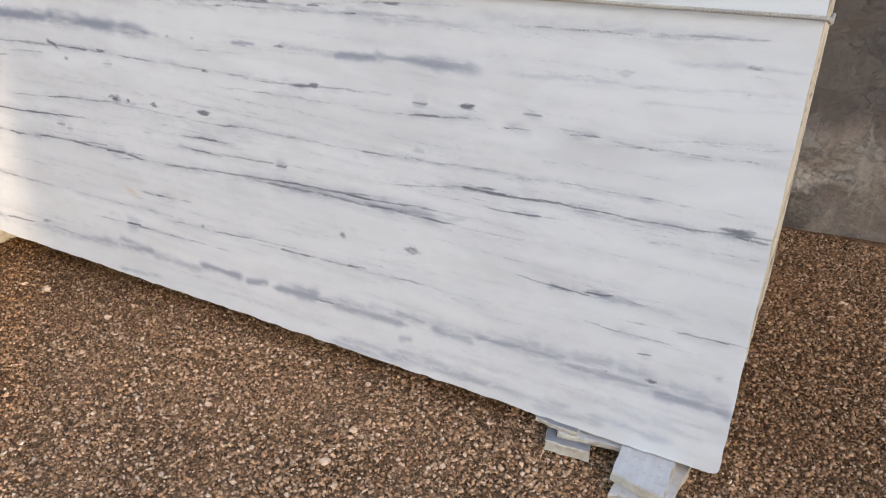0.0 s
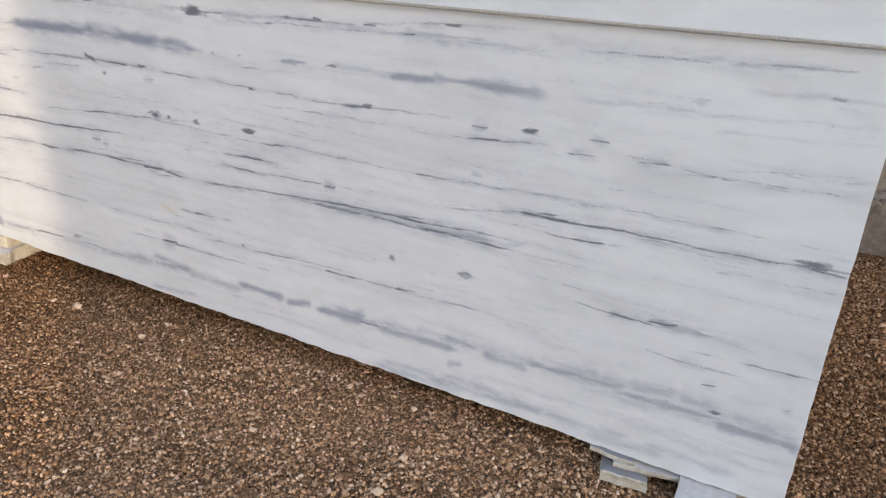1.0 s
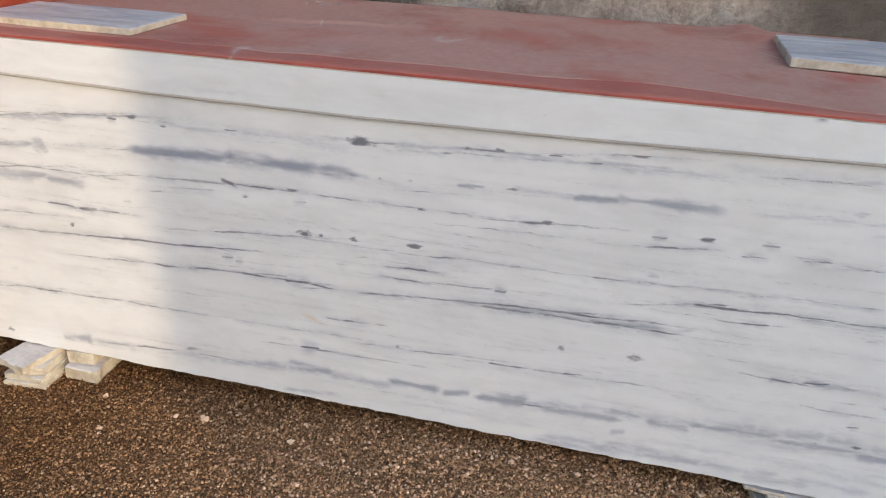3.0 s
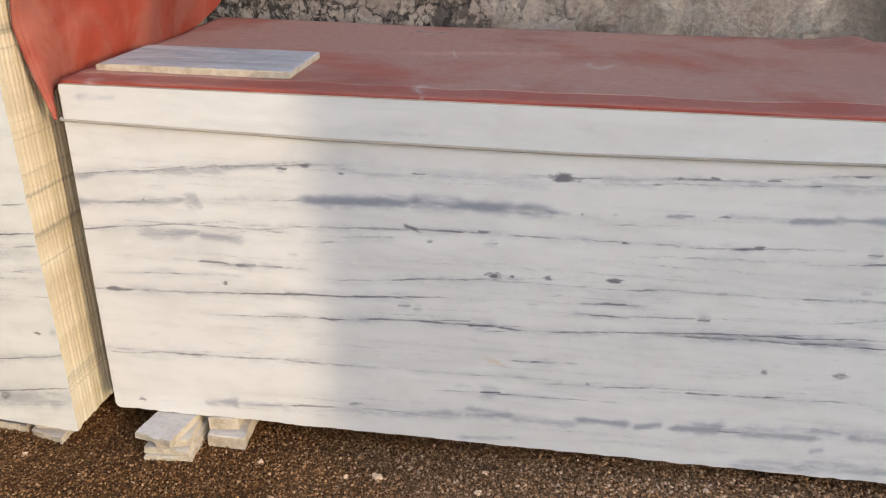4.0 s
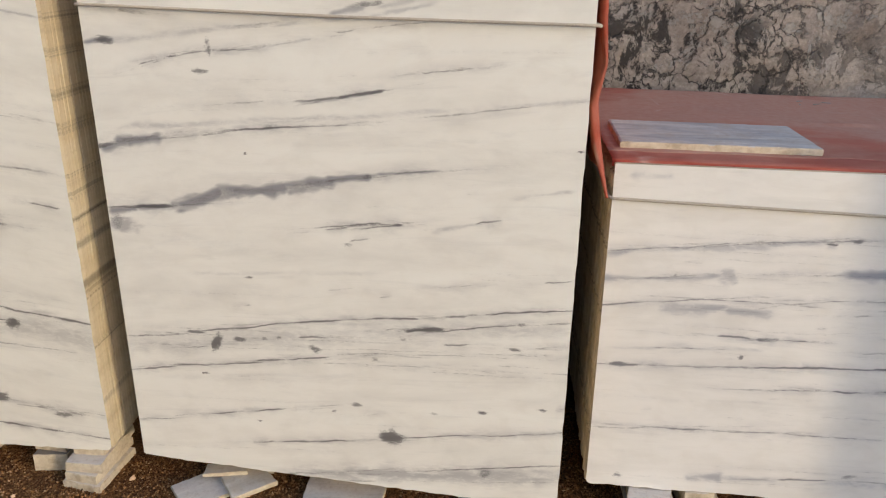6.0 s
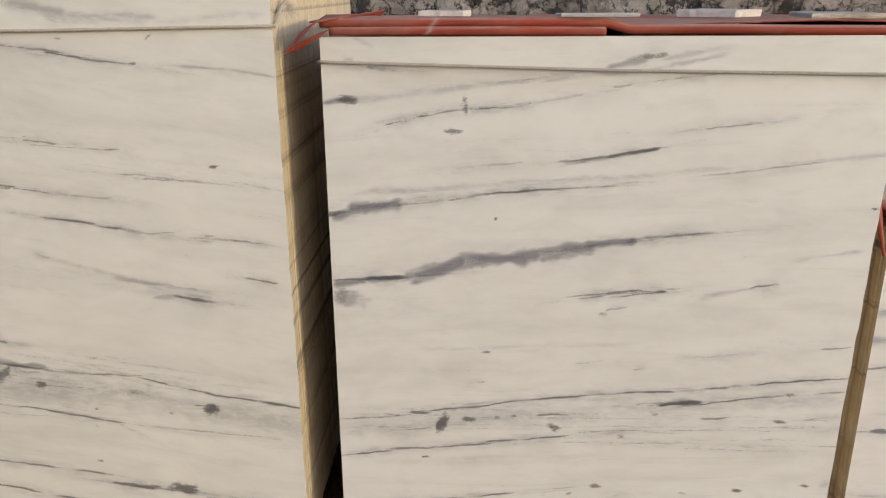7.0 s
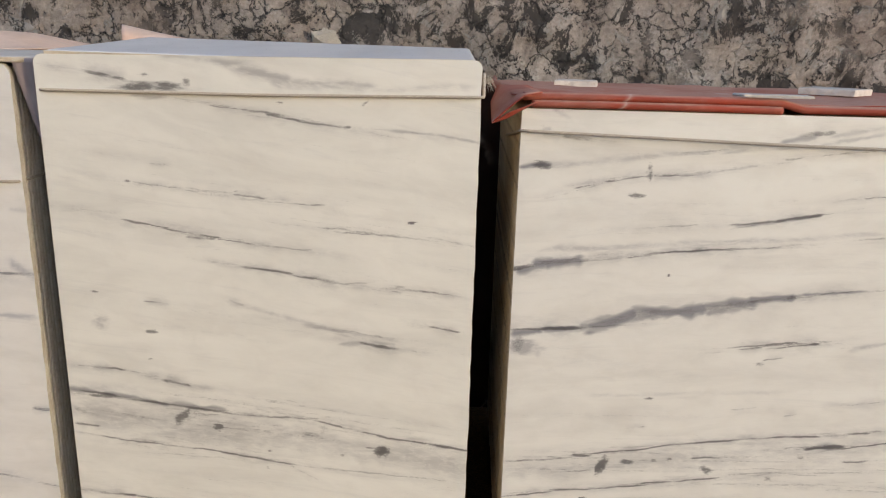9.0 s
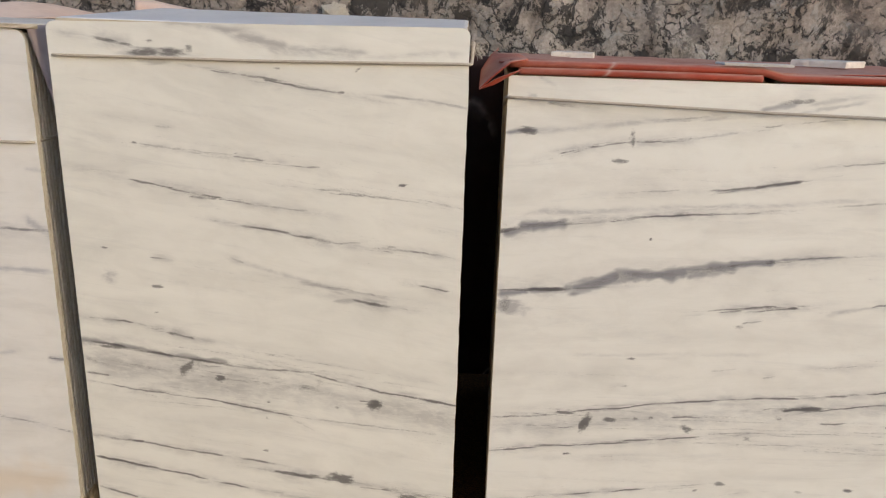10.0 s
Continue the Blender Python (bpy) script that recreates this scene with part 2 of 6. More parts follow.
def gravel_mat(name, per_stone):
    m, nt, b = mat(name, 0.95)
    b.inputs["Specular IOR Level"].default_value = 0.2
    if per_stone:
        g = node(nt, "NewGeometry")
        pick = g.outputs["Random Per Island"]
        base = ramp(nt, pick, (0.0, (0.08, 0.050, 0.030)), (0.18, (0.22, 0.134, 0.074)), (0.45, (0.36, 0.226, 0.130)), (0.70, (0.47, 0.305, 0.182)), (0.90, (0.60, 0.425, 0.285)), (1.0, (0.68, 0.56, 0.44)))
        fine = noise_at(nt, coords(nt), 160, 4)
        base = mix(nt, 0.5, base, ramp(nt, fine, (0.3, 0.3), (0.7, 0.7)), "OVERLAY")
        base = tint_by_place(nt, base)
        nt.links.new(base, b.inputs["Base Color"])
        bump(nt, b, fine, 0.4, 0.002)
        return m
    vec = coords(nt)
    def grit(scale):
        v = nt.nodes.new("ShaderNodeTexVoronoi")
        v.inputs["Scale"].default_value = scale
        nt.links.new(vec, v.inputs["Vector"])
        c = node(nt, "SeparateColor")
        nt.links.new(v.outputs["Color"], c.inputs[0])
        return c.outputs[0], v.outputs["Distance"]

    tone, far = grit(230)
    tone_small, far_small = grit(430)
    big = noise_at(nt, vec, 2.5, 5, 0.6)
    pick = maths(nt, "ADD", maths(nt, "MULTIPLY", tone, 0.6), maths(nt, "MULTIPLY", tone_small, 0.4))
    base = ramp(nt, pick, (0.05, (0.09, 0.054, 0.030)), (0.35, (0.19, 0.116, 0.066)), (0.65, (0.30, 0.187, 0.108)), (0.95, (0.48, 0.32, 0.20)))
    base = mix(nt, 0.4, base, ramp(nt, big, (0.3, 0.36), (0.7, 0.62)), "OVERLAY")
    base = tint_by_place(nt, base)
    nt.links.new(base, b.inputs["Base Color"])
    height = maths(nt, "ADD", maths(nt, "MULTIPLY", far, -1.0), maths(nt, "ADD", maths(nt, "MULTIPLY", far_small, -0.5), maths(nt, "MULTIPLY", tone, 0.5)))
    bump(nt, b, height, 1.0, 0.008)
    return m


def rope_mat():
    m, nt, b = mat("jute_rope", 0.9)
    fine = noise_at(nt, coords(nt, (300, 300, 300)), 1.0, 3)
    nt.links.new(ramp(nt, fine, (0.3, (0.36, 0.32, 0.265)), (0.7, (0.60, 0.55, 0.475))), b.inputs["Base Color"])
    return m


M_FACE = marble_face("marble_grey_veined", -1, (0.80, 0.79, 0.775))
M_FACE_WARM = marble_face("marble_thick_veined", 3, (0.835, 0.825, 0.785), (0.295, 0.295, 0.32), (0.085, 0.08, 0.088))
M_FACE_CREAM = marble_face("marble_cream", -8, (0.805, 0.797, 0.75), (0.30, 0.295, 0.305), (0.085, 0.078, 0.08))
M_EDGE = marble_edge()
M_TILE = marble_offcut("blue_grey_marble", (0.27, 0.29, 0.325), (0.66, 0.645, 0.61), (0.46, 0.41, 0.35), (4, 15, 9))
M_RAW = marble_offcut("raw_marble_edge", (0.66, 0.59, 0.47), (0.54, 0.47, 0.36), (0.24, 0.17, 0.10), (40, 40, 40))
M_CHIP = marble_offcut("white_offcut", (0.71, 0.665, 0.60), (0.56, 0.52, 0.46), (0.56, 0.48, 0.38))
M_PALE = marble_offcut("pale_offcut", (0.75, 0.70, 0.64), (0.60, 0.56, 0.52), (0.58, 0.50, 0.46))
M_WORN = marble_offcut("worn_grey_edge", (0.68, 0.65, 0.60), (0.54, 0.51, 0.46), (0.46, 0.40, 0.33), (2, 2, 2))
M_GREY = marble_offcut("grey_offcut", (0.34, 0.325, 0.33), (0.22, 0.21, 0.215), (0.3, 0.25, 0.19))
M_RIB = marble_offcut("ribbed_grey_offcut", (0.76, 0.71, 0.66), (0.62, 0.58, 0.54), (0.56, 0.46, 0.38), (34, 2, 10))
M_RED = tarp_mat("red_tarpaulin", (0.48, 0.29, 0.225), (0.40, 0.060, 0.030))
M_HEM = tarp_mat("cleaner_red_tarpaulin", (0.44, 0.17, 0.125), (0.42, 0.062, 0.034))
# Near black: the shade deep between two stacks, put into the colour.
M_GAP_SHADE = tarp_mat("gap_shade_sheet", (0.07, 0.05, 0.045), (0.06, 0.022, 0.016))
M_PEACH = tarp_mat("peach_tarpaulin", (0.78, 0.60, 0.48), (0.74, 0.52, 0.40))
M_MAUVE = tarp_mat("faded_tarpaulin", (0.52, 0.42, 0.40), (0.50, 0.40, 0.38))
M_WALL, M_GROUND, M_STONES, M_ROPE = plaster("old_plaster", 0.37), gravel_mat("sandy_gravel", False), gravel_mat("gravel_stones", True), rope_mat()


# ---- building helpers ----
def mesh_from(name, verts, faces, material=None, smooth=False):
    me = bpy.data.meshes.new(name)
    me.from_pydata([tuple(v) for v in verts], [], [tuple(f) for f in faces])
    me.update()
    if material:
        me.materials.append(material)
    if smooth:
        me.shade_smooth()
    return me


def part(name, bm, material, parent, label=""):
    """Links a bmesh as one mesh object under a thing or a part."""
    me = bpy.data.meshes.new(name)
    bm.to_mesh(me)
    bm.free()
    me.materials.append(material)
    ob = new(name, me)
    ob.parent = parent
    return tagged(ob, label)


def box_bm(x0, x1, y0, y1, z0, z1, bevel=0.0):
    bm = bmesh.new()
    bmesh.ops.create_cube(bm, size=1, matrix=Matrix.LocRotScale(((x0 + x1) / 2, (y0 + y1) / 2, (z0 + z1) / 2), None, (x1 - x0, y1 - y0, z1 - z0)))
    if bevel:
        bmesh.ops.bevel(bm, geom=bm.edges[:], offset=bevel, segments=2, affect="EDGES", profile=0.6)
    return bm


def thing(name, bm, material, label, category, group="", kind="", smooth=False):
    me = bpy.data.meshes.new(name)
    bm.to_mesh(me)
    bm.free()
    me.materials.append(material)
    if smooth:
        me.shade_smooth()
    return tagged(new(name, me), label, category, group, kind)


def smooth_noise(u, v, seed):
    """Value noise on arrays, -1..1."""
    def h(i, j):
        n = np.sin(i * 127.1 + j * 311.7 + seed * 74.7) * 43758.5453
        return (n - np.floor(n)) * 2 - 1
    i, j = np.floor(u), np.floor(v)
    f, g = u - i, v - j
    f, g = f * f * (3 - 2 * f), g * g * (3 - 2 * g)
    return (h(i, j) * (1 - f) + h(i + 1, j) * f) * (1 - g) + (h(i, j + 1) * (1 - f) + h(i + 1, j + 1) * f) * g


class Face:
    """A slab's polished face: a fine grid, u metres along from its left end and z metres above the ground, with vein values."""

    def __init__(self, width, z_left, z_right, top_left, top_right, step=(0.005, 0.0022), corner=0.016, top_corner=None, seed=1, lean_left=0.0, lean_right=0.0, run=0.3):
        self.seed, self.count, self.run = seed, 0, run
        nx, nz = int(width / step[0]) + 1, int((top_left - z_left) / step[1]) + 1
        a, c = np.meshgrid(np.linspace(0, 1, nx), np.linspace(0, 1, nz))
        low = z_left + (z_right - z_left) * a + 0.0016 * smooth_noise(a * width * 9, a * 0, seed) + 0.0018 * smooth_noise(a * width * 40, a * 0, seed + 5)
        high = top_left + (top_right - top_left) * a
        z = low + (high - low) * c
        ends = np.minimum(z - low, high - z)
        round_by = np.where(high - z < z - low, corner if top_corner is None else top_corner, corner)
        cut = np.where(ends < round_by, round_by - np.sqrt(np.maximum(round_by**2 - (round_by - ends) ** 2, 0)), 0)
        left, right = cut + lean_left * c, width - cut + lean_right * c
        right = right + 0.0012 * smooth_noise(z * 30, z * 0, seed + 9)
        self.u, self.z = left + (right - left) * a, z
        self.y = 0 * z
        self.val = np.zeros((nz, nx, 3))

    def vein(self, u0, z0, u1, z1, wide=0.003, dark=0.7, ch=0, rough=0.35, bow=0.0):
        """A vein from one end to the other; wide: its half width; ch: 0 dark, 1 grey band, 2 beige (stain, painted
        glow).
        """
        self.count += 1
        s = self.seed * 31 + self.count
        t = (self.u - u0) / max(abs(u1 - u0), 1e-4) * (1 if u1 > u0 else -1)
        near = (t > -0.1) & (t < 1.1) & (np.abs(self.z - (z0 + z1) / 2) < abs(z1 - z0) / 2 + abs(bow) + wide * 5 + 0.03)
        u, z, t = self.u[near], self.z[near], t[near]
        line = z0 + (z1 - z0) * t + bow * np.sin(np.pi * np.clip(t, 0, 1))
        line = line + min(0.004, 0.0008 + 0.6 * wide) * smooth_noise(u * 9, u * 0, s) + 0.0012 * smooth_noise(u * 32, u * 0, s + 1) + 0.0009 * smooth_noise(u * 75, u * 0, s + 11)
        w = wide * (1 if ch else 0.62) * (1 + 1.1 * rough * smooth_noise(u * 13, u * 0, s + 2) + 0.8 * rough * smooth_noise(u * 38, u * 0, s + 3))
        taper = np.clip(np.minimum(t + 0.10, 1.10 - t) / 0.16, 0, 1) ** 0.8
        if ch == 0:
            breaks = np.clip(0.85 + 0.55 * smooth_noise(u * 16, u * 0, s + 4) + 0.25 * smooth_noise(u * 34, z * 120, s + 6), 0.2, 1)
        else:
            breaks = np.clip(0.9 + 0.4 * smooth_noise(u * 11, z * 60, s + 4) + 0.2 * smooth_noise(u * 30, z * 150, s + 6), 0.15, 1)
        k = min(1.0, dark * 1.15) * taper * breaks * np.exp(-(np.abs((z - line) / np.maximum(1.1 * w * (0.4 + 0.6 * taper), 1e-4)) ** (4.0 if wide > 0.005 and (dark > 0.9 or ch == 0) else 2.2)))
        self.val[near, ch] = np.maximum(self.val[near, ch], k)
        if ch == 0:
            halo = 0.60 * dark * np.sin(np.pi * np.clip((t + 0.1) / 1.2, 0, 1)) ** 0.7 * (0.75 + 0.4 * smooth_noise(u * 25, z * 90, s + 8)) * np.exp(-(((z - line) / (3.2 * wide + 0.004)) ** 2))
            self.val[near, 1] = np.maximum(self.val[near, 1], halo)
            if abs(u1 - u0) > 0.06:
                self.thread(u0, z0, u1, z1, dark, s)

    def thread(self, u0, z0, u1, z1, dark, s):
        """The faint hairline on which a vein lies, running on past both its ends."""
        t = (self.u - min(u0, u1)) / abs(u1 - u0)
        slope = (z1 - z0) / (u1 - u0)
        more = min(1.2, 0.22 / abs(u1 - u0))
        line = z0 + slope * (self.u - u0)
        near = (t > -more) & (t < 1 + more) & (np.abs(self.z - line) < 0.03)
        u, z, t = self.u[near], self.z[near], t[near]
        line = line[near] + 0.003 * smooth_noise(u * 9, u * 0, s) + 0.0014 * smooth_noise(u * 32, u * 0, s + 1)
        fade = np.clip(np.minimum(t + more, 1 + more - t) / (0.5 * more), 0, 1)
        k = dark * fade * np.clip(self.run + 0.34 * smooth_noise(u * 20, u * 0, s + 9), 0, 1)
        self.val[near, 0] = np.maximum(self.val[near, 0], k * np.exp(-(((z - line) / 0.0022) ** 2)))
        soft = 0.46 * dark * fade * np.clip(0.6 + 0.6 * smooth_noise(u * 7, u * 0, s + 10), 0, 1)
        self.val[near, 1] = np.maximum(self.val[near, 1], soft * np.exp(-(((z - line) / 0.011) ** 2)))

    def spot(self, u, z, ru, rz, dark=0.8, ch=0, tilt=0.0):
        """A knot of darker mineral."""
        self.count += 1
        s = self.seed * 31 + self.count
        near = (np.abs(self.u - u) < ru * 2.5) & (np.abs(self.z - z) < rz * 3 + abs(tilt) * ru * 2.5)
        du, dz = self.u[near] - u, self.z[near] - z
        dz = dz - tilt * du
        r = np.sqrt((du / ru) ** 2 + (dz / rz) ** 2) + 0.42 * smooth_noise(du / ru * 1.5 + 7, dz / rz * 1.5, s) + 0.22 * smooth_noise(du / ru * 4, dz / rz * 4, s + 1)
        self.val[near, ch] = np.maximum(self.val[near, ch], dark * np.clip(1.6 - r * 1.1, 0, 1))

    def dust(self, u0, u1, z0, z1, n, dark=0.5, slope=0.0):
        """Short dashes strewn along the grain."""
        g = np.random.RandomState(self.seed * 7 + self.count)
        for _ in range(n):
            u, z = g.uniform(u0, u1), g.uniform(z0, z1)
            ln = g.uniform(0.02, 0.09) if g.rand() < 0.55 else g.uniform(0.1, 0.32)
            self.vein(u, z, u + ln, z + slope * ln + g.uniform(-0.002, 0.002), g.uniform(0.0012, 0.0024), dark * g.uniform(0.4, 1))

    def mesh(self, name, thick, material, edge):
        """The slab: this face in front, plain edges and back behind it."""
        nz, nx = self.u.shape
        front = np.stack([self.u, self.y, self.z], -1).reshape(-1, 3)
        k = np.arange(nz * nx).reshape(nz, nx)
        quads = np.stack([k[:-1, :-1], k[:-1, 1:], k[1:, 1:], k[1:, :-1]], -1).reshape(-1, 4)
        rim = np.concatenate([k[0, :], k[1:, -1], k[-1, -2::-1], k[-2:0:-1, 0]])
        back = front[rim].copy()
        back[:, 1] = thick
        at = len(front) + np.arange(len(rim))
        sides = np.stack([rim, at, np.roll(at, -1), np.roll(rim, -1)], -1)
        verts = np.concatenate([front, back])
        me = bpy.data.meshes.new(name)
        n4 = len(quads) + len(sides)
        me.vertices.add(len(verts))
        me.vertices.foreach_set("co", verts.ravel())
        loops = np.concatenate([quads.ravel(), sides.ravel()])
        me.loops.add(len(loops) + len(at))
        me.loops.foreach_set("vertex_index", np.concatenate([loops, at]))
        me.polygons.add(n4 + 1)
        me.polygons.foreach_set("loop_start", np.concatenate([np.arange(n4) * 4, [n4 * 4]]))
        me.materials.append(material)
        me.materials.append(edge)
        me.polygons.foreach_set("material_index", np.concatenate([np.zeros(len(quads), int), np.ones(len(sides) + 1, int)]))
        me.polygons.foreach_set("use_smooth", np.zeros(n4 + 1, bool))
        me.update(calc_edges=True)
        me.validate()
        col = me.attributes.new("vein", "FLOAT_COLOR", "POINT")
        data = np.zeros((len(verts), 4), np.float32)
        data[: len(front), :3] = self.val.reshape(-1, 3)
        data[:, 3] = 1
        col.data.foreach_set("color", data.ravel())
        return me


SLAB = 0.0145


def slab_stack(face, material, base, yaw, lean, count, width, low, top, label, jitter=0.004, seed=1, edge=None, gap=0.0026):
    """Slabs on edge, one behind another, leaning together; the first shows its polished face."""
    root = tagged(new("marble_slab_stack"), label, "slab stack", "marble slab stacks in the yard")
    root.matrix_world = pose(*base, -lean, 0, yaw)
    first = new("slab", face.mesh("slab", SLAB, material, edge or M_EDGE))
    first.parent = root
    tagged(first, "white marble slab with grey veins, polished face")
    bm = box_bm(0, width, 0, SLAB - gap, low[0], top, 1.7 * gap)
    for v in bm.verts:
        if v.co.z < low[0] + 0.01:
            v.co.z += (low[1] - low[0]) * v.co.x / width
    me = bpy.data.meshes.new("slab")
    bm.to_mesh(me)
    bm.free()
    me.materials.append(edge or M_EDGE)
    g = random.Random(seed)
    for n in range(1, count):
        ob = new("slab", me)
        ob.parent = root
        ob.location = (g.uniform(-jitter, jitter), n * SLAB + g.uniform(0, 0.0006), g.uniform(-jitter, 0.0) - 0.004)
    return root


# ---- the large structure ----
def ground():
    n = 160
    g = np.linspace(0, 1, n)
    xs = -3.0 + np.sign(g - 0.5) * (np.abs(g - 0.5) * 2) ** 4 * 1500 + (g - 0.5) * 9
    ys = 0.8 + np.sign(g - 0.5) * (np.abs(g - 0.5) * 2) ** 4 * 1500 + (g - 0.5) * 5
    x, y = np.meshgrid(xs, ys)
    near = np.exp(-(((x + 3) / 6) ** 2) - ((y - 1) / 4) ** 2)
    z = near * (0.008 * smooth_noise(x * 2, y * 2, 3) + 0.004 * smooth_noise(x * 7, y * 7, 4))
    v = np.stack([x, y, z], -1).reshape(-1, 3)
    k = np.arange(n * n).reshape(n, n)
    f = np.stack([k[:-1, :-1], k[:-1, 1:], k[1:, 1:], k[1:, :-1]], -1).reshape(-1, 4)
    return tagged(new("ground", mesh_from("ground", v.tolist(), f.tolist(), M_GROUND, True)), "brown sandy gravel yard ground", "ground", kind="structure")


GROUND = ground()


def old_wall():
    nx, nz = 420, 120
    x, z = np.meshgrid(np.linspace(-11, 7, nx), np.linspace(-0.05, 3.2, nz))
    y = 2.715 + 0.018 * smooth_noise(x * 3, z * 3, 11) + 0.010 * smooth_noise(x * 9, z * 9, 12) + 0.006 * smooth_noise(x * 22, z * 22, 13)
    foot = np.clip((0.17 - z + 0.05 * smooth_noise(x * 3, x * 0, 15)) / 0.04, 0, 1)
    y = y + 0.014 * foot
    v = np.stack([x, y, z], -1).reshape(-1, 3)
    k = np.arange(nx * nz).reshape(nz, nx)
    f = np.stack([k[:-1, :-1], k[:-1, 1:], k[1:, 1:], k[1:, :-1]], -1).reshape(-1, 4).tolist()
    rim = np.concatenate([k[0, :], k[1:, -1], k[-1, -2::-1], k[-2:0:-1, 0]])
    back = v[rim].copy()
    back[:, 1] = 3.0
    at = len(v) + np.arange(len(rim))
    f += np.stack([rim, at, np.roll(at, -1), np.roll(rim, -1)], -1).tolist() + [at.tolist()]
    me = mesh_from("wall_back", np.concatenate([v, back]).tolist(), f, M_WALL, False)
    return tagged(new("wall_back", me), "old cracked grey plaster yard wall with black mould stains", "wall", kind="structure")


WALL = old_wall()

# Added unseen wall: the low sun comes through its opening, the rest casts shade.
OPENING_LEFT, OPENING_RIGHT, OPENING_TOP, BLOCKER_Y, BLOCKER_TOP = -2.2, 4.40, 3.0, -4.0, 3.7
for nm, x0, x1, z0, z1 in (("wall_gate_west", -11, OPENING_LEFT, -0.05, BLOCKER_TOP), ("wall_gate_east", OPENING_RIGHT, 12, -0.05, BLOCKER_TOP), ("wall_gate_lintel", OPENING_LEFT, OPENING_RIGHT, OPENING_TOP, BLOCKER_TOP)):
    thing(nm, box_bm(x0, x1, BLOCKER_Y - 0.25, BLOCKER_Y, z0, z1), M_WALL, "unseen added wall with an opening, shaping the low sun", "wall", kind="structure")

# ---- the stacks ----
FA = Face(2.558, 0.089, 0.044, 0.985, 0.966, seed=1, top_corner=0.003, run=0.52)
FB = Face(1.160, 0.108, 0.046, 1.372, 1.376, seed=2, corner=0.006, run=0.36)
FC = Face(0.975, 0.113, 0.113, 1.462, 1.474, seed=3, corner=0.02)
FC.u -= 0.011 * (1 - FC.u / 0.975)
FD = Face(1.2, 0.130, 0.130, 1.44, 1.44, seed=4, corner=0.03, step=(0.012, 0.004))
# Veins and knots, metres along each slab from its left end and above the ground.
FA.vein(-0.005, 0.763, 0.387, 0.798, 0.0100, 0.6, 1)
FA.vein(0.371, 0.797, 0.595, 0.820, 0.0107, 0.55, 1)
FA.vein(0.316, 0.796, 0.466, 0.811, 0.0031, 0.6)
FA.spot(0.580, 0.817, 0.0119, 0.0060, 0.85)
FA.vein(0.511, 0.809, 0.538, 0.810, 0.0038, 0.8)
FA.vein(0.647, 0.812, 0.706, 0.810, 0.0029, 0.7)
FA.spot(0.668, 0.801, 0.0088, 0.0037, 0.7)
FA.vein(0.837, 0.809, 0.869, 0.808, 0.0033, 0.8)
FA.vein(0.851, 0.809, 1.161, 0.799, 0.0097, 0.32, 1)
FA.spot(1.185, 0.818, 0.0271, 0.0108, 0.9)
FA.vein(1.194, 0.816, 1.269, 0.819, 0.0027, 0.6)
FA.vein(1.262, 0.816, 1.389, 0.811, 0.0081, 0.3, 1)
FA.vein(-0.022, 0.691, 0.279, 0.715, 0.0085, 0.65, 1)
FA.spot(0.298, 0.713, 0.0242, 0.0210, 0.5, 1)
FA.vein(0.279, 0.718, 0.578, 0.730, 0.0031, 0.4)
FA.spot(0.169, 0.710, 0.0050, 0.0033, 0.7)
FA.vein(0.562, 0.726, 0.841, 0.741, 0.0135, 0.9, 1)
FA.vein(0.826, 0.739, 1.183, 0.735, 0.0130, 0.9, 1)
FA.vein(-0.021, 0.622, 0.276, 0.651, 0.0034, 0.65)
FA.vein(0.264, 0.650, 0.467, 0.646, 0.0032, 0.7)
FA.vein(0.456, 0.644, 0.574, 0.661, 0.0034, 0.6)
FA.vein(0.532, 0.663, 0.830, 0.672, 0.0030, 0.55)
FA.spot(0.834, 0.675, 0.0203, 0.0058, 0.85, 0, -0.3)
FA.vein(0.830, 0.672, 0.962, 0.671, 0.0032, 0.75)
FA.spot(1.006, 0.675, 0.0141, 0.0042, 0.8)
FA.vein(1.049, 0.673, 1.344, 0.666, 0.0028, 0.6)
FA.spot(1.335, 0.668, 0.0083, 0.0041, 0.85)
FA.vein(1.399, 0.669, 1.480, 0.669, 0.0027, 0.55)
FA.vein(1.540, 0.668, 1.645, 0.672, 0.0039, 0.75)
FA.vein(1.645, 0.672, 1.755, 0.676, 0.0028, 0.5)
FA.spot(1.636, 0.674, 0.0110, 0.0055, 0.8)
FA.vein(0.148, 0.623, 0.304, 0.628, 0.0116, 0.65, 1)
FA.vein(0.304, 0.625, 0.416, 0.619, 0.0113, 0.6, 1)
FA.vein(0.567, 0.625, 0.645, 0.626, 0.0031, 0.5)
FA.vein(0.723, 0.645, 0.791, 0.647, 0.0034, 0.65)
FA.spot(0.880, 0.643, 0.0087, 0.0043, 0.6)
FA.vein(1.005, 0.646, 1.042, 0.649, 0.0028, 0.6)
FA.vein(0.292, 0.553, 0.374, 0.552, 0.0038, 0.75)
FA.spot(0.385, 0.548, 0.0551, 0.0081, 0.5, 1)
FA.vein(0.390, 0.547, 0.443, 0.549, 0.0064, 0.7)
FA.vein(0.430, 0.549, 0.508, 0.551, 0.0032, 0.75)
FA.vein(0.143, 0.511, 0.241, 0.512, 0.0039, 0.65)
FA.spot(0.357, 0.495, 0.0066, 0.0066, 0.75)
FA.vein(0.529, 0.571, 0.946, 0.598, 0.0030, 0.2)
FA.vein(0.777, 0.536, 0.982, 0.550, 0.0030, 0.7)
FA.spot(1.034, 0.564, 0.0173, 0.0072, 0.9)
FA.spot(1.079, 0.565, 0.0057, 0.0043, 0.8)
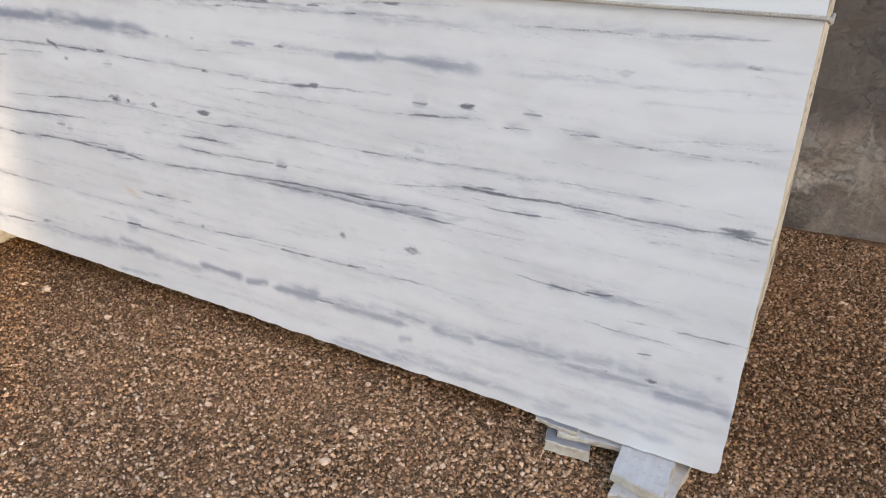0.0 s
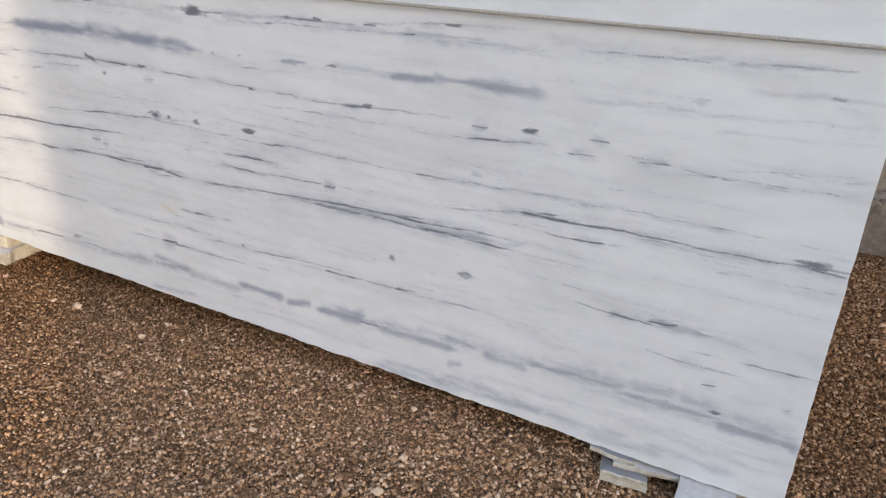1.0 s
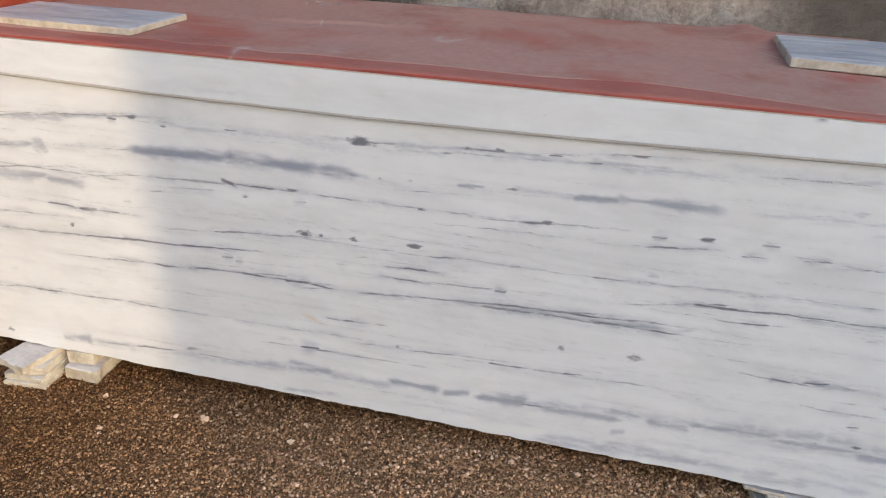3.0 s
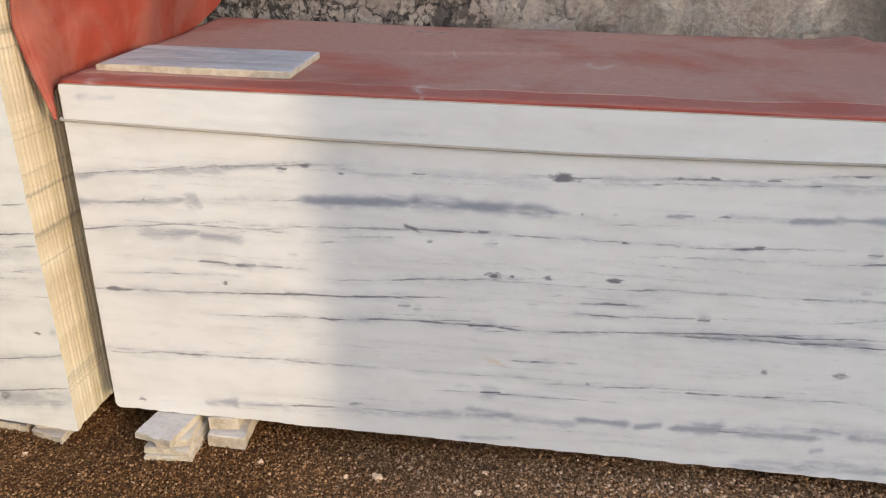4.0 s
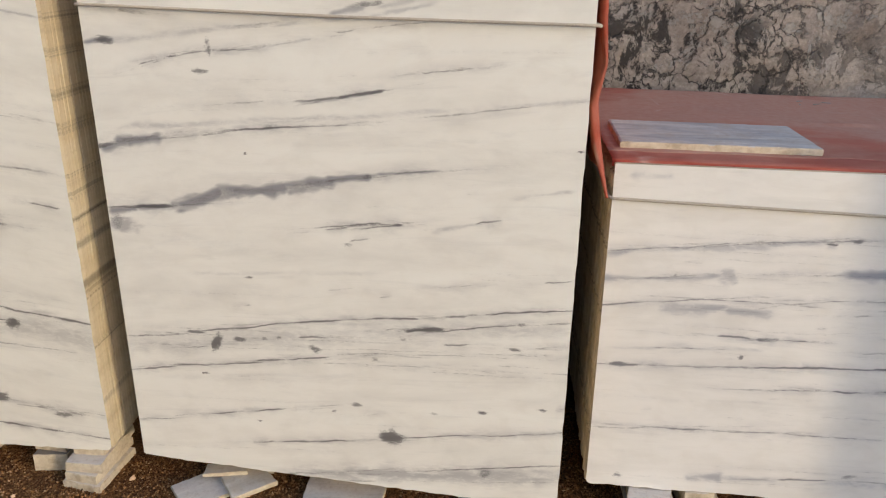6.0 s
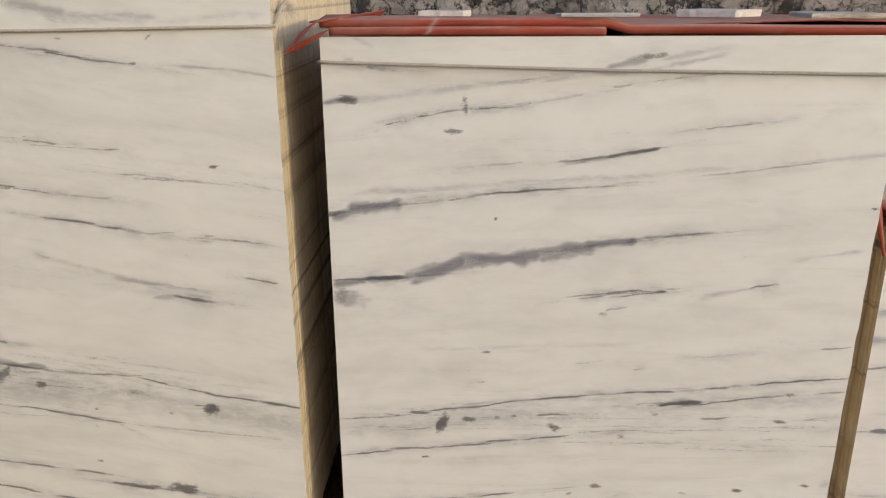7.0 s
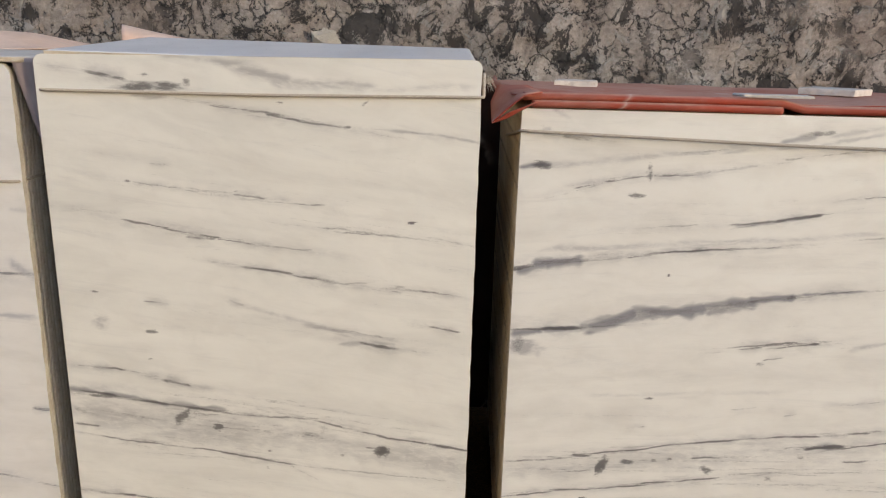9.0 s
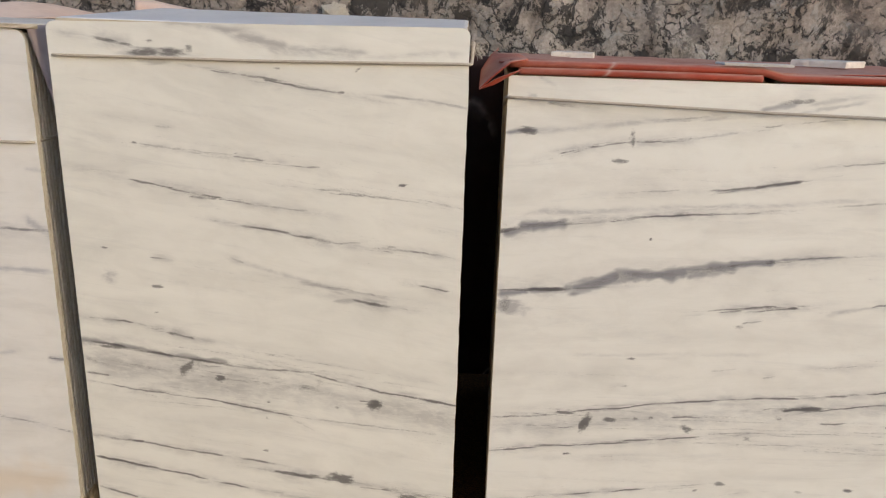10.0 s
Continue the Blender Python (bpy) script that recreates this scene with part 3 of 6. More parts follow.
FA.spot(1.166, 0.566, 0.0099, 0.0057, 0.85)
FA.vein(1.048, 0.547, 1.173, 0.550, 0.0029, 0.55)
FA.spot(0.055, 0.460, 0.0231, 0.0062, 0.8)
FA.vein(-0.007, 0.456, 0.329, 0.468, 0.0038, 0.75)
FA.vein(0.320, 0.468, 0.687, 0.482, 0.0039, 0.8)
FA.vein(0.679, 0.481, 0.869, 0.491, 0.0035, 0.85)
FA.vein(0.800, 0.464, 0.834, 0.466, 0.0035, 0.8)
FA.vein(0.839, 0.456, 0.862, 0.457, 0.0035, 0.85)
FA.vein(0.865, 0.458, 1.063, 0.467, 0.0030, 0.25)
FA.vein(0.436, 0.408, 0.601, 0.413, 0.0032, 0.7)
FA.vein(0.593, 0.412, 0.856, 0.427, 0.0037, 0.8)
FA.vein(0.848, 0.426, 0.994, 0.425, 0.0039, 0.85)
FA.vein(0.979, 0.423, 1.051, 0.426, 0.0062, 0.95)
FA.vein(1.048, 0.426, 1.126, 0.420, 0.0034, 0.75)
FA.vein(1.168, 0.421, 1.365, 0.435, 0.0035, 0.8)
FA.vein(1.350, 0.433, 1.645, 0.450, 0.0043, 0.88)
FA.vein(1.493, 0.436, 1.625, 0.438, 0.0058, 0.6)
FA.vein(1.631, 0.447, 1.926, 0.456, 0.0044, 0.88)
FA.vein(1.647, 0.431, 1.796, 0.439, 0.0051, 0.5)
FA.vein(1.769, 0.436, 1.956, 0.434, 0.0044, 0.88)
FA.vein(1.542, 0.437, 1.935, 0.441, 0.0132, 0.6, 1)
FA.vein(1.948, 0.443, 2.001, 0.455, 0.0060, 0.35, 1)
FA.vein(1.930, 0.510, 2.054, 0.527, 0.0037, 0.75)
FA.vein(1.986, 0.516, 2.082, 0.518, 0.0044, 0.88)
FA.vein(1.524, 0.479, 1.555, 0.480, 0.0046, 0.95)
FA.vein(1.362, 0.478, 1.517, 0.483, 0.0029, 0.55)
FA.vein(1.269, 0.476, 1.329, 0.476, 0.0032, 0.8)
FA.vein(1.294, 0.505, 1.356, 0.507, 0.0031, 0.8)
FA.spot(1.322, 0.569, 0.0169, 0.0056, 0.9)
FA.vein(1.358, 0.549, 1.497, 0.553, 0.0028, 0.65)
FA.vein(1.753, 0.553, 1.840, 0.556, 0.0033, 0.75)
FA.vein(1.873, 0.574, 1.901, 0.576, 0.0029, 0.8)
FA.vein(1.490, 0.550, 1.759, 0.554, 0.0028, 0.4)
FA.vein(1.838, 0.556, 2.053, 0.564, 0.0029, 0.4)
FA.vein(1.482, 0.640, 1.622, 0.644, 0.0028, 0.55)
FA.vein(1.829, 0.647, 1.930, 0.653, 0.0031, 0.75)
FA.vein(1.870, 0.671, 1.903, 0.673, 0.0037, 0.85)
FA.spot(1.989, 0.680, 0.0171, 0.0064, 0.9)
FA.vein(1.107, 0.559, 1.294, 0.562, 0.0028, 0.3)
FA.vein(1.166, 0.518, 1.353, 0.518, 0.0029, 0.3)
FA.vein(1.421, 0.736, 1.483, 0.741, 0.0068, 0.65, 1)
FA.spot(1.552, 0.744, 0.0122, 0.0041, 0.7)
FA.vein(1.552, 0.744, 1.688, 0.745, 0.0054, 0.35, 1)
FA.vein(1.687, 0.746, 1.788, 0.749, 0.0089, 0.7, 1)
FA.vein(1.776, 0.747, 2.003, 0.748, 0.0111, 0.7, 1)
FA.vein(1.301, 0.711, 1.385, 0.714, 0.0027, 0.45)
FA.vein(1.421, 0.826, 1.531, 0.830, 0.0032, 0.65)
FA.vein(1.382, 0.812, 1.538, 0.820, 0.0029, 0.6)
FA.spot(1.438, 0.829, 0.0120, 0.0040, 0.7)
FA.spot(1.515, 0.833, 0.0107, 0.0040, 0.8)
FA.vein(1.625, 0.836, 1.653, 0.836, 0.0032, 0.75)
FA.vein(1.718, 0.844, 1.845, 0.853, 0.0030, 0.65)
FA.spot(1.817, 0.852, 0.0163, 0.0034, 0.8)
FA.vein(1.714, 0.825, 1.742, 0.826, 0.0038, 0.8)
FA.vein(1.570, 0.819, 1.891, 0.833, 0.0054, 0.45, 1)
FA.vein(1.335, 0.824, 1.570, 0.819, 0.0107, 0.25, 1)
FA.spot(1.231, 0.733, 0.0055, 0.0034, 0.6)
FA.spot(1.306, 0.736, 0.0054, 0.0034, 0.6)
FA.vein(0.005, 0.265, 0.301, 0.289, 0.0036, 0.45)
FA.vein(0.151, 0.279, 0.334, 0.280, 0.0039, 0.7)
FA.vein(0.325, 0.274, 0.471, 0.282, 0.0034, 0.55)
FA.vein(0.462, 0.279, 0.621, 0.281, 0.0033, 0.6)
FA.vein(0.605, 0.279, 0.682, 0.281, 0.0032, 0.65)
FA.vein(0.745, 0.282, 1.000, 0.282, 0.0031, 0.4)
FA.vein(0.992, 0.280, 1.178, 0.283, 0.0031, 0.5)
FA.vein(1.136, 0.335, 1.203, 0.336, 0.0036, 0.85)
FA.spot(1.047, 0.325, 0.0212, 0.0076, 0.5, 2, -0.3)
FA.vein(1.012, 0.231, 1.065, 0.232, 0.0056, 0.9)
FA.vein(1.054, 0.227, 1.222, 0.228, 0.0034, 0.8)
FA.spot(1.284, 0.279, 0.0045, 0.0045, 0.7)
FA.vein(1.314, 0.275, 1.491, 0.283, 0.0033, 0.65)
FA.vein(1.525, 0.277, 1.608, 0.278, 0.0035, 0.8)
FA.vein(1.601, 0.277, 1.728, 0.280, 0.0030, 0.45)
FA.vein(1.712, 0.278, 1.759, 0.281, 0.0039, 0.85)
FA.vein(1.756, 0.279, 1.915, 0.281, 0.0034, 0.5)
FA.vein(1.972, 0.271, 2.088, 0.273, 0.0034, 0.45)
FA.spot(1.701, 0.350, 0.0089, 0.0089, 0.65)
FA.spot(1.876, 0.356, 0.0195, 0.0120, 0.62)
FA.spot(1.872, 0.354, 0.0090, 0.0075, 0.5)
FA.spot(0.081, 0.122, 0.0112, 0.0066, 0.75)
FA.vein(0.265, 0.132, 0.358, 0.136, 0.0142, 0.65, 1)
FA.vein(0.348, 0.133, 0.506, 0.138, 0.0104, 0.45, 1)
FA.vein(0.506, 0.138, 0.626, 0.144, 0.0041, 0.65)
FA.spot(0.682, 0.161, 0.0182, 0.0066, 0.5)
FA.vein(0.661, 0.158, 0.710, 0.133, 0.0050, 0.5)
FA.vein(0.669, 0.150, 0.827, 0.147, 0.0039, 0.55)
FA.vein(0.810, 0.141, 0.974, 0.157, 0.0129, 0.55, 1)
FA.vein(0.974, 0.162, 1.102, 0.167, 0.0142, 0.65, 1)
FA.vein(1.094, 0.160, 1.266, 0.156, 0.0110, 0.45, 1)
FA.vein(1.263, 0.169, 1.396, 0.167, 0.0155, 0.7, 1)
FA.vein(1.411, 0.157, 1.481, 0.175, 0.0093, 0.65, 1)
FA.vein(1.501, 0.169, 1.628, 0.178, 0.0155, 0.7, 1)
FA.vein(1.619, 0.170, 1.677, 0.172, 0.0039, 0.6)
FA.vein(1.670, 0.173, 1.863, 0.174, 0.0125, 0.6, 1)
FA.vein(1.836, 0.192, 1.916, 0.191, 0.0094, 0.55, 1)
FA.vein(1.931, 0.184, 2.030, 0.174, 0.0127, 0.6, 1)
FA.vein(1.666, 0.071, 1.829, 0.065, 0.0128, 0.4, 1)
FA.vein(1.798, 0.079, 2.145, 0.082, 0.0147, 0.5, 1)
FA.vein(1.848, 0.131, 1.882, 0.140, 0.0079, 0.4, 1)
FA.vein(0.964, 0.086, 1.118, 0.095, 0.0081, 0.45, 1)
FA.vein(1.291, 0.108, 1.647, 0.111, 0.0095, 0.25, 1)
FA.spot(1.606, 0.922, 0.0040, 0.0026, 0.4)
FA.vein(0.041, 0.960, 0.136, 0.959, 0.0083, 0.4, 1)
FA.vein(0.756, 0.903, 0.870, 0.902, 0.0056, 0.2, 1)
FA.vein(2.190, 0.657, 2.248, 0.663, 0.0029, 0.85)
FA.vein(2.246, 0.662, 2.351, 0.657, 0.0022, 0.55)
FA.vein(2.307, 0.654, 2.443, 0.660, 0.0022, 0.5)
FA.vein(2.403, 0.680, 2.474, 0.688, 0.0022, 0.55)
FA.vein(2.462, 0.680, 2.546, 0.689, 0.0022, 0.35)
FA.vein(2.064, 0.651, 2.120, 0.652, 0.0025, 0.85)
FA.vein(2.101, 0.680, 2.139, 0.683, 0.0031, 0.55)
FA.vein(2.108, 0.837, 2.170, 0.838, 0.0020, 0.55)
FA.vein(2.160, 0.836, 2.274, 0.841, 0.0022, 0.75)
FA.vein(2.366, 0.848, 2.435, 0.850, 0.0021, 0.6)
FA.spot(2.278, 0.778, 0.0149, 0.0060, 0.45, 1)
FA.spot(2.476, 0.811, 0.0126, 0.0039, 0.55)
FA.vein(2.360, 0.806, 2.544, 0.813, 0.0049, 0.3, 1)
FA.vein(2.078, 0.752, 2.283, 0.758, 0.0051, 0.35, 1)
FA.vein(2.077, 0.554, 2.141, 0.564, 0.0024, 0.55)
FA.vein(2.178, 0.564, 2.374, 0.568, 0.0023, 0.45)
FA.vein(2.032, 0.516, 2.156, 0.526, 0.0029, 0.85)
FA.vein(2.148, 0.525, 2.317, 0.526, 0.0027, 0.82)
FA.vein(2.310, 0.523, 2.457, 0.530, 0.0027, 0.8)
FA.vein(2.448, 0.528, 2.497, 0.536, 0.0035, 0.75)
FA.spot(2.509, 0.540, 0.0245, 0.0082, 0.85)
FA.spot(2.499, 0.530, 0.0307, 0.0051, 0.5, 1)
FA.vein(2.499, 0.529, 2.556, 0.532, 0.0029, 0.85)
FA.vein(2.093, 0.490, 2.153, 0.494, 0.0028, 0.85)
FA.vein(2.356, 0.489, 2.415, 0.497, 0.0023, 0.45)
FA.vein(2.488, 0.488, 2.594, 0.501, 0.0021, 0.25)
FA.vein(2.182, 0.357, 2.264, 0.355, 0.0029, 0.85)
FA.spot(2.292, 0.363, 0.0295, 0.0077, 0.75, 1)
FA.vein(2.256, 0.357, 2.310, 0.364, 0.0038, 0.8)
FA.vein(2.302, 0.369, 2.377, 0.361, 0.0025, 0.75)
FA.vein(2.317, 0.298, 2.384, 0.296, 0.0025, 0.75)
FA.vein(2.435, 0.326, 2.548, 0.327, 0.0025, 0.7)
FA.vein(2.372, 0.258, 2.398, 0.262, 0.0026, 0.75)
FA.vein(2.512, 0.255, 2.532, 0.259, 0.0022, 0.65)
FA.spot(2.405, 0.207, 0.0102, 0.0045, 0.8)
FA.spot(2.317, 0.202, 0.0046, 0.0023, 0.6)
FA.vein(2.033, 0.193, 2.239, 0.199, 0.0118, 0.65, 1)
FA.vein(2.222, 0.193, 2.421, 0.194, 0.0104, 0.6, 1)
FA.vein(2.410, 0.193, 2.558, 0.183, 0.0148, 0.65, 1)
FA.vein(2.488, 0.205, 2.554, 0.206, 0.0068, 0.5, 1)
FA.vein(2.334, 0.229, 2.399, 0.232, 0.0045, 0.35, 1)
FA.vein(2.119, 0.088, 2.251, 0.090, 0.0109, 0.35, 1)
FA.vein(2.178, 0.069, 2.325, 0.073, 0.0085, 0.45, 1)
FA.vein(2.294, 0.088, 2.459, 0.087, 0.0107, 0.35, 1)
FA.vein(2.264, 0.139, 2.551, 0.139, 0.0094, 0.2, 1)
FA.vein(2.175, 0.746, 2.553, 0.774, 0.0050, 0.25, 1)
FA.vein(2.306, 0.734, 2.543, 0.746, 0.0030, 0.2, 1)
FA.vein(2.144, 0.965, 2.170, 0.965, 0.0013, 0.95)
FB.spot(0.051, 1.244, 0.0229, 0.0086, 0.8)
FB.vein(0.032, 1.239, 0.320, 1.276, 0.0070, 0.35, 1)
FB.vein(0.313, 1.273, 0.484, 1.297, 0.0067, 0.4, 1)
FB.vein(0.373, 1.283, 0.458, 1.293, 0.0029, 0.55)
FB.vein(0.471, 1.297, 0.586, 1.312, 0.0066, 0.35, 1)
FB.vein(0.586, 1.316, 0.662, 1.332, 0.0078, 0.7, 1)
FB.vein(0.624, 1.329, 0.699, 1.337, 0.0065, 0.55)
FB.vein(0.693, 1.330, 0.827, 1.355, 0.0051, 0.35, 1)
FB.vein(0.095, 1.307, 0.169, 1.306, 0.0070, 0.55)
FB.spot(0.057, 1.323, 0.0114, 0.0100, 0.4, 1)
FB.vein(0.131, 1.194, 0.214, 1.213, 0.0031, 0.65)
FB.vein(0.201, 1.213, 0.296, 1.228, 0.0036, 0.85)
FB.vein(0.287, 1.227, 0.376, 1.234, 0.0033, 0.8)
FB.vein(0.370, 1.234, 0.534, 1.257, 0.0040, 0.4, 1)
FB.spot(0.299, 1.233, 0.0054, 0.0177, 0.7, 0, -0.8)
FB.spot(0.273, 1.182, 0.0179, 0.0055, 0.7)
FB.vein(0.598, 1.274, 0.637, 1.280, 0.0026, 0.55)
FB.vein(0.681, 1.288, 0.799, 1.300, 0.0028, 0.6)
FB.vein(0.789, 1.191, 0.889, 1.203, 0.0030, 0.55)
FB.vein(0.833, 1.198, 0.939, 1.208, 0.0026, 0.3)
FB.vein(0.301, 1.106, 0.424, 1.119, 0.0030, 0.55)
FB.vein(0.491, 1.117, 0.610, 1.131, 0.0037, 0.65)
FB.vein(0.597, 1.130, 0.701, 1.150, 0.0047, 0.85)
FB.vein(0.079, 1.044, 0.577, 1.089, 0.0069, 0.4, 1)
FB.vein(0.577, 1.084, 0.843, 1.108, 0.0053, 0.35, 1)
FB.vein(-0.004, 0.993, 0.083, 1.011, 0.0073, 0.85)
FB.vein(0.044, 1.011, 0.162, 1.026, 0.0144, 0.85, 1)
FB.vein(0.062, 1.014, 0.155, 1.024, 0.0086, 0.45)
FB.vein(0.148, 1.020, 0.339, 1.047, 0.0045, 0.75)
FB.vein(0.325, 1.046, 0.503, 1.062, 0.0044, 0.92)
FB.vein(0.496, 1.059, 0.610, 1.068, 0.0033, 0.55)
FB.vein(0.799, 1.095, 1.043, 1.126, 0.0034, 0.45)
FB.vein(0.963, 1.118, 1.158, 1.146, 0.0052, 0.3, 1)
FB.vein(0.001, 0.840, 0.183, 0.856, 0.0067, 0.85)
FB.spot(0.037, 0.798, 0.0391, 0.0211, 0.6, 1)
FB.spot(0.023, 0.808, 0.0211, 0.0241, 0.4)
FB.vein(0.182, 0.847, 0.301, 0.893, 0.0143, 1.0, 1)
FB.vein(0.182, 0.847, 0.301, 0.893, 0.0115, 0.3)
FB.vein(0.279, 0.892, 0.442, 0.905, 0.0168, 1.0, 1)
FB.vein(0.279, 0.892, 0.442, 0.905, 0.0126, 0.3)
FB.vein(0.428, 0.907, 0.581, 0.936, 0.0137, 1.0, 1)
FB.vein(0.428, 0.907, 0.581, 0.936, 0.0096, 0.34)
FB.vein(0.561, 0.934, 0.669, 0.950, 0.0074, 1.0, 1)
FB.vein(0.561, 0.934, 0.669, 0.950, 0.0054, 0.6)
FB.vein(0.649, 0.948, 0.831, 0.969, 0.0043, 0.8)
FB.vein(0.816, 0.968, 0.920, 0.979, 0.0026, 0.3)
FB.vein(0.552, 0.817, 0.690, 0.834, 0.0030, 0.8)
FB.vein(0.663, 0.829, 0.741, 0.836, 0.0054, 0.95)
FB.vein(0.642, 0.818, 0.718, 0.829, 0.0030, 0.65)
FB.vein(0.614, 0.786, 0.663, 0.795, 0.0030, 0.5)
FB.spot(0.607, 0.777, 0.0111, 0.0042, 0.5)
FB.vein(0.920, 0.845, 0.979, 0.859, 0.0046, 0.7)
FB.vein(0.820, 0.819, 0.940, 0.846, 0.0054, 0.4, 1)
FB.vein(1.002, 0.910, 1.135, 0.934, 0.0040, 0.4, 1)
FB.spot(1.151, 1.029, 0.0080, 0.0031, 0.9)
FB.spot(0.367, 0.993, 0.0034, 0.0028, 0.9)
FB.vein(-0.008, 0.799, 0.457, 0.733, 0.0206, 0.12, 1)
FB.spot(0.353, 0.673, 0.0102, 0.0051, 0.7)
FB.vein(0.303, 0.588, 0.348, 0.597, 0.0033, 0.4)
FB.vein(0.556, 0.651, 0.613, 0.661, 0.0036, 0.4)
FB.vein(0.685, 0.642, 0.713, 0.647, 0.0028, 0.5)
FB.vein(0.846, 0.678, 0.914, 0.687, 0.0032, 0.55)
FB.vein(1.090, 0.705, 1.152, 0.713, 0.0034, 0.6)
FB.vein(0.204, 0.672, 0.656, 0.706, 0.0058, 0.2, 1)
FB.vein(0.003, 0.480, 0.182, 0.505, 0.0038, 0.55)
FB.spot(0.194, 0.509, 0.0231, 0.0046, 0.8)
FB.vein(0.183, 0.511, 0.428, 0.549, 0.0038, 0.82)
FB.vein(0.413, 0.550, 0.792, 0.592, 0.0036, 0.78)
FB.vein(0.778, 0.591, 0.904, 0.607, 0.0046, 0.7)
FB.vein(0.890, 0.606, 1.156, 0.636, 0.0036, 0.88)
FB.vein(0.013, 0.455, 0.656, 0.533, 0.0306, 0.32, 1)
FB.vein(0.568, 0.523, 1.147, 0.589, 0.0290, 0.34, 1)
FB.vein(0.700, 0.550, 0.765, 0.560, 0.0035, 0.9)
FB.vein(0.750, 0.554, 0.847, 0.567, 0.0093, 0.97)
FB.vein(0.836, 0.555, 0.962, 0.579, 0.0040, 0.88)
FB.vein(0.948, 0.577, 1.156, 0.604, 0.0031, 0.6)
FB.spot(1.037, 0.591, 0.0143, 0.0043, 0.6)
FB.spot(0.247, 0.482, 0.0138, 0.0215, 0.9, 0, 0.9)
FB.vein(0.163, 0.461, 0.226, 0.467, 0.0036, 0.65)
FB.spot(0.315, 0.496, 0.0137, 0.0076, 0.8)
FB.spot(0.377, 0.503, 0.0075, 0.0045, 0.6)
FB.spot(0.419, 0.510, 0.0075, 0.0037, 0.6)
FB.vein(0.472, 0.517, 0.554, 0.521, 0.0035, 0.65)
FB.spot(0.513, 0.482, 0.0149, 0.0089, 0.8, 0, -0.3)
FB.vein(0.851, 0.521, 0.908, 0.528, 0.0038, 0.85)
FB.spot(1.025, 0.521, 0.0145, 0.0044, 0.8)
FB.vein(1.076, 0.528, 1.145, 0.538, 0.0033, 0.6)
FB.vein(0.553, 0.470, 0.715, 0.482, 0.0032, 0.5)
FB.spot(0.671, 0.465, 0.0089, 0.0059, 0.5)
FB.spot(0.744, 0.529, 0.0116, 0.0043, 0.5)
FB.vein(-0.003, 0.382, 0.143, 0.405, 0.0037, 0.8)
FB.vein(0.127, 0.404, 0.363, 0.435, 0.0038, 0.7)
FB.vein(0.347, 0.434, 0.545, 0.461, 0.0039, 0.85)
FB.vein(0.537, 0.452, 0.722, 0.482, 0.0033, 0.4)
FB.spot(0.207, 0.388, 0.0095, 0.0035, 0.9)
FB.vein(0.290, 0.382, 0.415, 0.399, 0.0031, 0.3)
FB.vein(0.004, 0.223, 0.128, 0.244, 0.0037, 0.55)
FB.vein(0.112, 0.245, 0.418, 0.296, 0.0037, 0.85)
FB.vein(0.410, 0.290, 0.565, 0.309, 0.0031, 0.25)
FB.spot(0.557, 0.300, 0.0062, 0.0039, 0.7)
FB.spot(0.619, 0.326, 0.0107, 0.0061, 0.7)
FB.vein(0.626, 0.292, 0.695, 0.303, 0.0031, 0.45)
FB.spot(0.350, 0.251, 0.0064, 0.0032, 0.7)
FB.spot(0.951, 0.330, 0.0137, 0.0046, 0.9)
FB.spot(0.822, 0.317, 0.0122, 0.0038, 0.4)
FB.spot(1.104, 0.352, 0.0106, 0.0038, 0.8)
FB.vein(1.137, 0.356, 1.159, 0.362, 0.0035, 0.7)
FB.vein(0.322, 0.178, 0.382, 0.189, 0.0049, 0.6)
FB.vein(0.406, 0.189, 0.680, 0.222, 0.0037, 0.75)
FB.spot(0.710, 0.233, 0.0313, 0.0172, 0.9)
FB.spot(0.710, 0.233, 0.0141, 0.0235, 0.6)
FB.vein(0.756, 0.234, 1.162, 0.289, 0.0039, 0.8)
FB.vein(-0.006, 0.140, 0.308, 0.160, 0.0034, 0.2)
FB.vein(0.401, 0.080, 0.727, 0.132, 0.0036, 0.55)
FB.vein(0.434, 0.084, 1.156, 0.156, 0.0277, 0.55, 1)
FB.vein(0.711, 0.124, 1.157, 0.187, 0.0038, 0.7)
FB.spot(0.963, 0.144, 0.0176, 0.0128, 0.55)
FB.vein(0.562, 0.078, 1.158, 0.135, 0.0039, 0.4)
FB.vein(0.562, 0.100, 0.688, 0.117, 0.0049, 0.4)
FC.vein(0.096, 1.425, 0.187, 1.412, 0.0071, 0.85)
FC.spot(0.221, 1.395, 0.0362, 0.0098, 0.75)
FC.spot(0.279, 1.400, 0.0303, 0.0110, 0.8)
FC.spot(0.234, 1.396, 0.0834, 0.0139, 0.5, 1)
FC.spot(0.246, 1.378, 0.0527, 0.0083, 0.5, 1)
FC.spot(0.319, 1.408, 0.0096, 0.0096, 0.6)
FC.spot(0.229, 1.423, 0.0083, 0.0042, 0.6)
FC.vein(0.270, 1.465, 0.397, 1.462, 0.0068, 0.4, 1)
FC.vein(0.365, 1.464, 0.554, 1.416, 0.0134, 0.55, 1)
FC.vein(0.542, 1.418, 0.733, 1.408, 0.0092, 0.45, 1)
FC.vein(0.720, 1.407, 0.956, 1.416, 0.0066, 0.25, 1)
FC.vein(0.374, 1.363, 0.547, 1.338, 0.0030, 0.6)
FC.vein(0.495, 1.342, 0.573, 1.331, 0.0043, 0.8)
